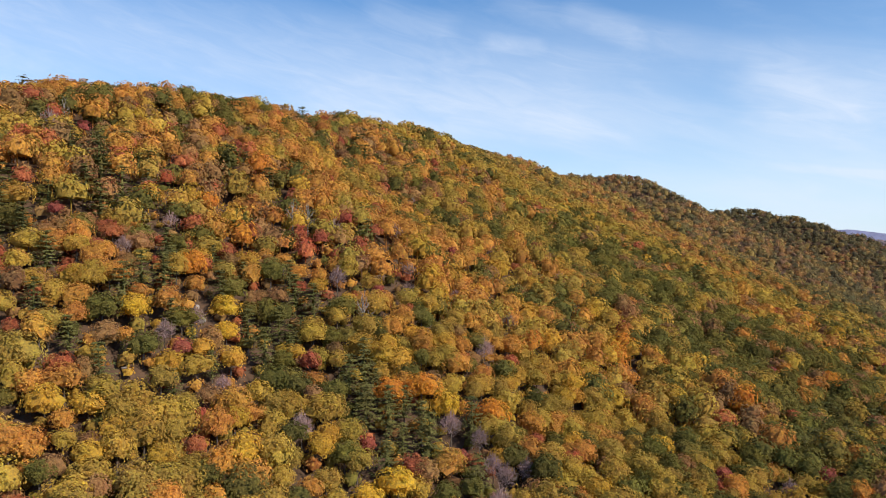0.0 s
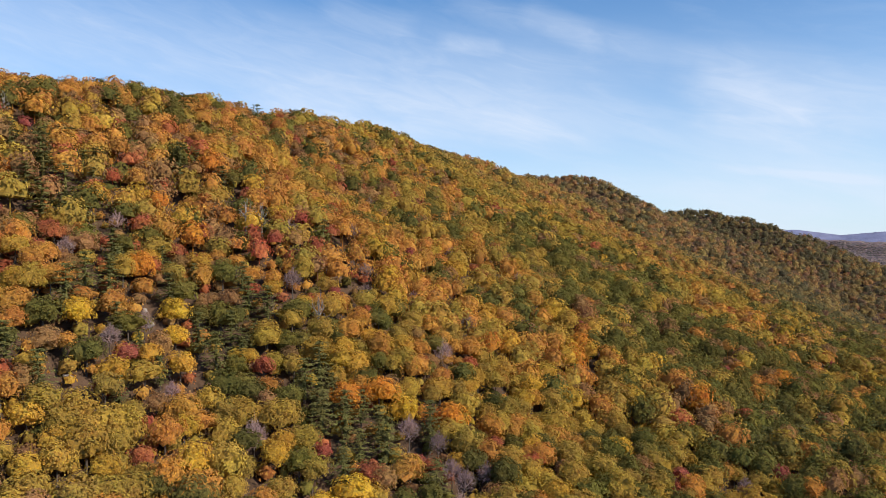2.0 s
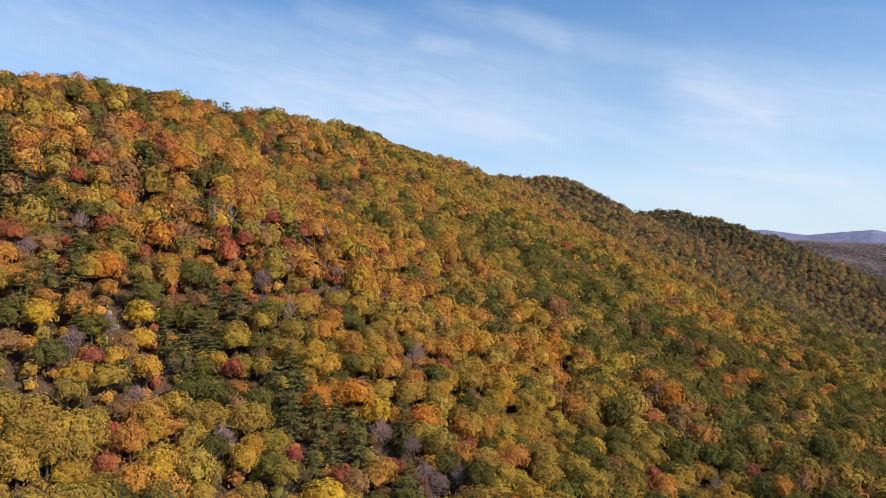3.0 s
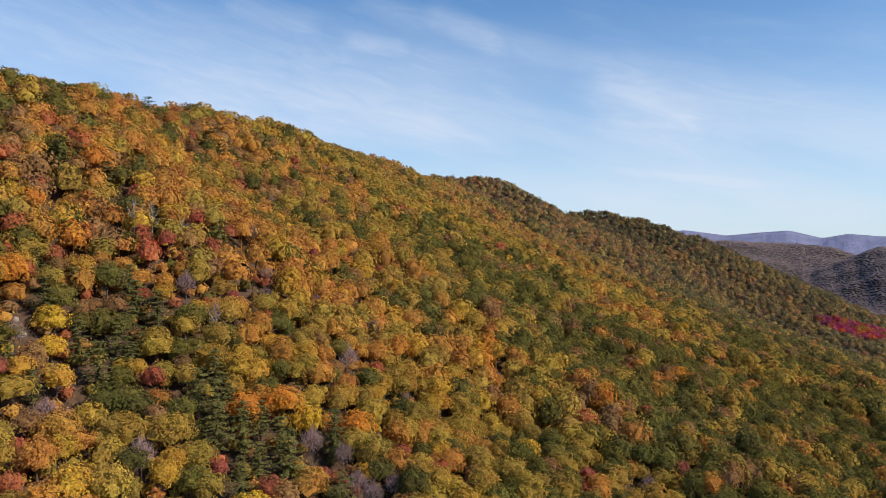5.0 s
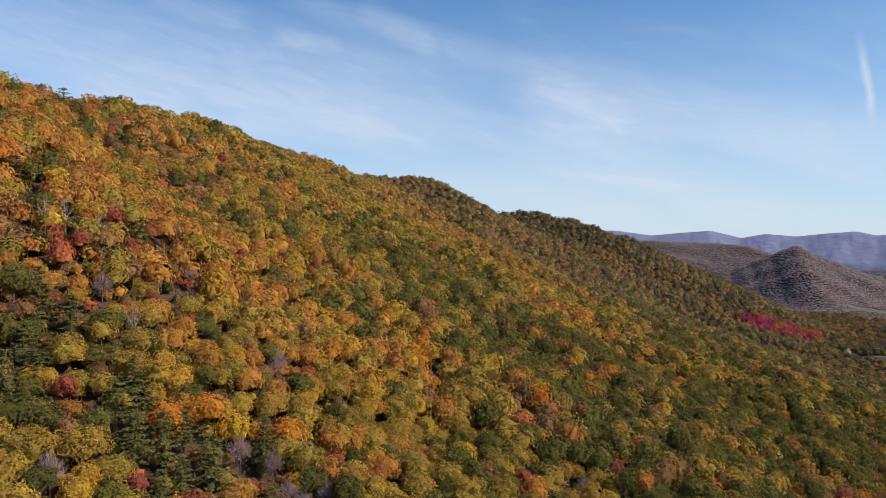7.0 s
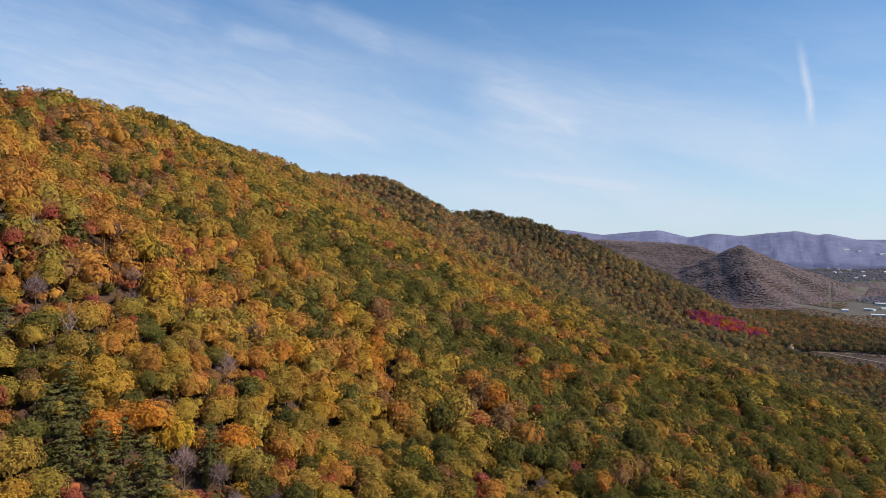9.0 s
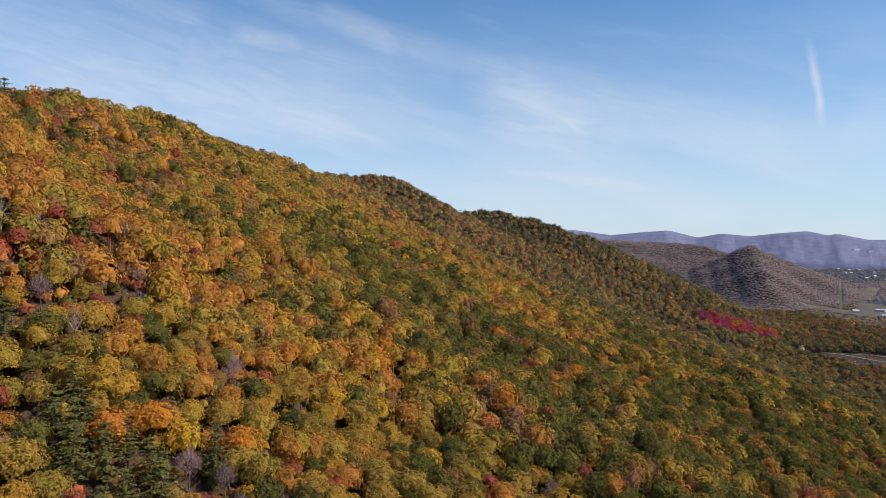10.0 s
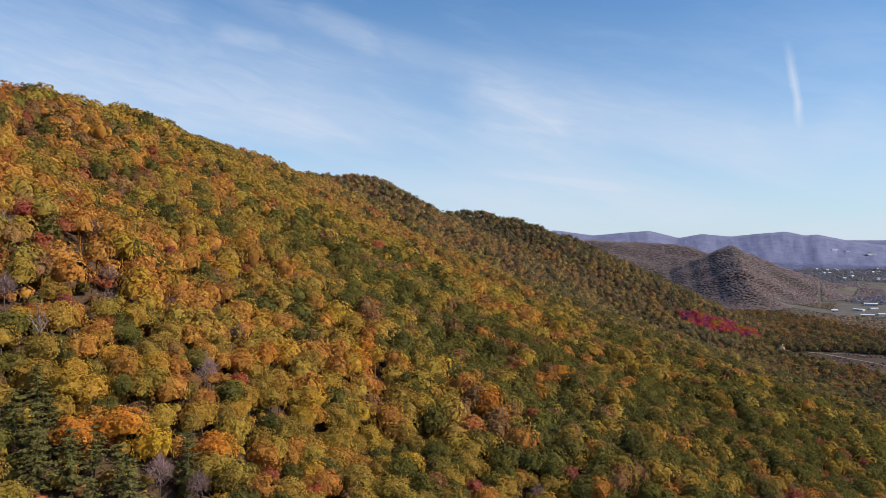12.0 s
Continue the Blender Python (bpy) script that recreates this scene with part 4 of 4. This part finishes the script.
def box_mesh(name, sx, sy, z0, z1, mat, gable=0.0):
    """A block with its foot at z0 and eaves at z1; with gable, a pitched top along x."""
    hx, hy = sx / 2, sy / 2
    v = [(-hx, -hy, z0), (hx, -hy, z0), (hx, hy, z0), (-hx, hy, z0), (-hx, -hy, z1), (hx, -hy, z1), (hx, hy, z1), (-hx, hy, z1)]
    f = [(3, 2, 1, 0), (0, 1, 5, 4), (2, 3, 7, 6)]
    if gable:
        v += [(-hx, 0, z1 + gable), (hx, 0, z1 + gable)]
        f += [(1, 2, 6, 9, 5), (3, 0, 4, 8, 7), (4, 5, 9, 8), (6, 7, 8, 9)]
    else:
        f += [(1, 2, 6, 5), (3, 0, 4, 7), (4, 5, 6, 7)]
    return mesh_from(name, v, f, mat)


def building(name, label, category, x, y, sx, sy, high, head, roof_mat, wall_mat, gable, group, base=None, bays=5):
    b = new(name)
    tagged(b, label, category, group)
    z = float(lie(x, y)) if base is None else base
    b.matrix_world = Matrix.Translation((x, y, z)) @ Matrix.Rotation(radians(-head), 4, "Z")
    part("wall", box_mesh("wall", sx, sy, -4.0, high, wall_mat), b)
    part("roof", box_mesh("roof", sx + 0.8, sy + 0.8, high + 0.02, high + 0.35, roof_mat, gable), b)
    for side in (-1, 1):
        for i in range(bays):
            w = part("window" if (i + side) % 3 else "door", box_mesh("window", sx / bays * 0.3, 0.2, high * 0.35, high * 0.65, GLASS), b)
            w.location = ((i + 0.5) / bays * sx - sx / 2, side * (sy / 2 + 0.08), 0)


WORKS = [  # x, y, length, width, height, heading
    (1948, 1494, 34, 20, 7, 50), (1775, 1398, 26, 13, 5, 80), (1665, 1290, 30, 15, 5, 50), (1712, 1288, 18, 12, 5, 20),
    (1850, 1412, 24, 11, 4, 15),
]
for x, y, sx, sy, h, head in WORKS:
    building("works_hall", "long low hall with a white sheet roof on the valley floor", "building", x, y, sx, sy, h, head, WHITE_ROOF, PALE_WALL, 1.5,
             "works in the valley")
building("farmhouse", "white farmhouse at the edge of a pasture", "house", 1683, 1398, 15, 10, 6, 40, WHITE_ROOF, WHITE_ROOF, 3.0, "houses in the valley")
_r = np.random.default_rng(77)
for i in range(44):
    a, d = _r.normal(51.6, 1.5), _r.uniform(3250, 4050)
    x, y = math.sin(radians(a)) * d, math.cos(radians(a)) * d
    building("house", "small pale house of a far town in the valley", "house", x, y, _r.uniform(7, 13), _r.uniform(6, 9), _r.uniform(3, 5), _r.uniform(0, 90),
             WHITE_ROOF if _r.random() < 0.6 else DARK_ROOF, WHITE_ROOF if _r.random() < 0.5 else PALE_WALL, 2.5, "houses of the far town", bays=3)


def plant_scrub():
    """Low brown brush on the cleared strip."""
    r = np.random.default_rng(88)
    x, y = scatter(7.0, 900, 1190, 640, 985, r)
    keep = (off_clearing(x, y) < 0) & (np.sin(x * 0.07 + y * 0.03) + np.sin(y * 0.09) > 0.1)
    x, y = x[keep], y[keep]
    kind = np.full(len(x), 5)
    colour = np.array((0.20, 0.13, 0.10)) * r.uniform(0.7, 1.3, (len(x), 1))
    joined("scrub", "low brown brush on the cleared strip", x, y, kind, colour, r.uniform(1.2, 2.6, len(x)), _dots, _dots, _dots, r, 0.6)


plant_scrub()


# a plant on the lower flank of the far range
for a, d, sx, sy in ((50.5, 4225, 48, 12), (51.3, 4215, 34, 10), (52.7, 4185, 70, 14)):
    x, y = math.sin(radians(a)) * d, math.cos(radians(a)) * d
    hit = near_range.ray_cast(Vector((x, y, 900)), Vector((0, 0, -1)))
    building("factory", "long white factory hall at the foot of the far mountains", "building", x, y, sx, sy, 2.2, -4, PALE_WALL, PALE_WALL, 0.0,
             "factory halls", base=hit[0].z + 0.5 if hit[0] else 140.0, bays=0)


def sand_bank(x, y):
    """A steep tan bank at the top of the clearing."""
    bm = bmesh.new()
    bmesh.ops.create_grid(bm, x_segments=14, y_segments=10, size=1.0)
    for v in bm.verts:
        d = max(0.0, 1 - (v.co.x ** 2 + v.co.y ** 2) ** 0.5)
        v.co.z = min(1.0, d * 2.2) + noise.noise(v.co * 3.0) * 0.12 * min(1.0, d * 3)
    me = bpy.data.meshes.new("sand_bank")
    bm.to_mesh(me)
    bm.free()
    me.materials.append(SAND)
    ob = new("sand_bank", me)
    ob.matrix_world = Matrix.Translation((x, y, float(lie(x, y)) + 0.3)) @ Matrix.Diagonal((8, 6, 9, 1))
    tagged(ob, "tan sand bank at the end of the brown clearing", "sand", kind="structure")


SAND = surface_material("tan_sand", (0.38, 0.26, 0.15), 0.95, 0.2, 1.0, 0.4)
sand_bank(1016, 958)


def plant_undergrowth():
    """Shrubs and saplings that fill the gaps between the nearest trunks."""
    r = np.random.default_rng(91)
    x, y = scatter(5.8, -190, 290, 90, 290, r)
    d, a = np.hypot(x, y), bearing_of(x, y)
    keep = (d > 118) & (d < 275) & (a > -34) & (a < 58)
    u, v = scatter(5.8, -60, 70, -50, 80, np.random.default_rng(94))
    under = np.hypot(u - 3, v - 15) < UNDER + 6
    x, y = np.append(x[keep], u[under]), np.append(y[keep], v[under])
    kind = pick_kinds(x, y, r)
    kind = np.where(kind == 6, 5, kind)
    colour = pick_colours(kind, r) * 0.92
    joined("undergrowth", "shrubs and saplings under the autumn canopy", x, y, kind, colour, r.uniform(1.8, 3.3, len(x)),
           [crown_shape(r, 1, 8, 56, 0.14) for _ in range(4)], _dots, [twig_shape(r, 3, 1, 0.05, 40) for _ in range(2)], r, 1.0)


def plant_round():
    """The same woods going on below and behind the flight."""
    r = np.random.default_rng(92)
    x, y = scatter(14.5, -400, 460, -300, 330, r)
    d, a = np.hypot(x, y), bearing_of(x, y)
    keep = (d < 430) & ((d < 118) | (a < -34) | (a > 58)) & (np.hypot(x - 3, y - 15) > UNDER)
    x, y = x[keep], y[keep]
    kind = pick_kinds(x, y, r)
    joined("lower_forest", "autumn woods going on below the slope", x, y, kind, pick_colours(kind, r), r.uniform(5.4, 7.6, len(x)) * SIZE[kind],
           [crown_shape(r, 1, 9, 44, 0.16) for _ in range(5)], [pine_shape(r, 4, 5, 2, 0.3) for _ in range(2)], _dots, r, 4.0)


def plant_thicket():
    """Low trees that close the gaps of the canopy further up the slope."""
    r = np.random.default_rng(93)
    x, y = scatter(9.4, -300, 430, 120, 500, r)
    d, a = np.hypot(x, y), bearing_of(x, y)
    keep = (d >= 262) & (d < 480) & (a > -34) & (a < 58)
    x, y = x[keep], y[keep]
    kind = pick_kinds(x, y, r)
    kind = np.where(kind >= 6, 5, kind)
    joined("thicket", "low autumn trees under the canopy of the slope", x, y, kind, pick_colours(kind, r) * 0.92, r.uniform(2.4, 3.6, len(x)),
           [crown_shape(r, 1, 7, 40, 0.17) for _ in range(4)], _dots, _dots, r, 1.0)


def plant_under():
    """The woods right below the flight."""
    r = np.random.default_rng(22)
    x, y = scatter(7.7, -60, 70, -50, 80, r)
    keep = np.hypot(x - 3, y - 15) < UNDER
    x, y = x[keep], y[keep]
    kind = pick_kinds(x, y, r)
    joined("slope_woods", "dense autumn crowns on the slope right below", x, y, kind, pick_colours(kind, r), r.uniform(4.0, 5.7, len(x)) * SIZE[kind],
           [trunked(crown_shape(r, 2, 26, 640, 0.068), 0.9) for _ in range(4)], [pine_shape(r, 8, 9, 16, 0.08) for _ in range(2)],
           [twig_shape(r, 12, 7, 0.024, 300) for _ in range(2)], r, 3.6)


plant_under()
plant_undergrowth()
plant_thicket()
plant_round()
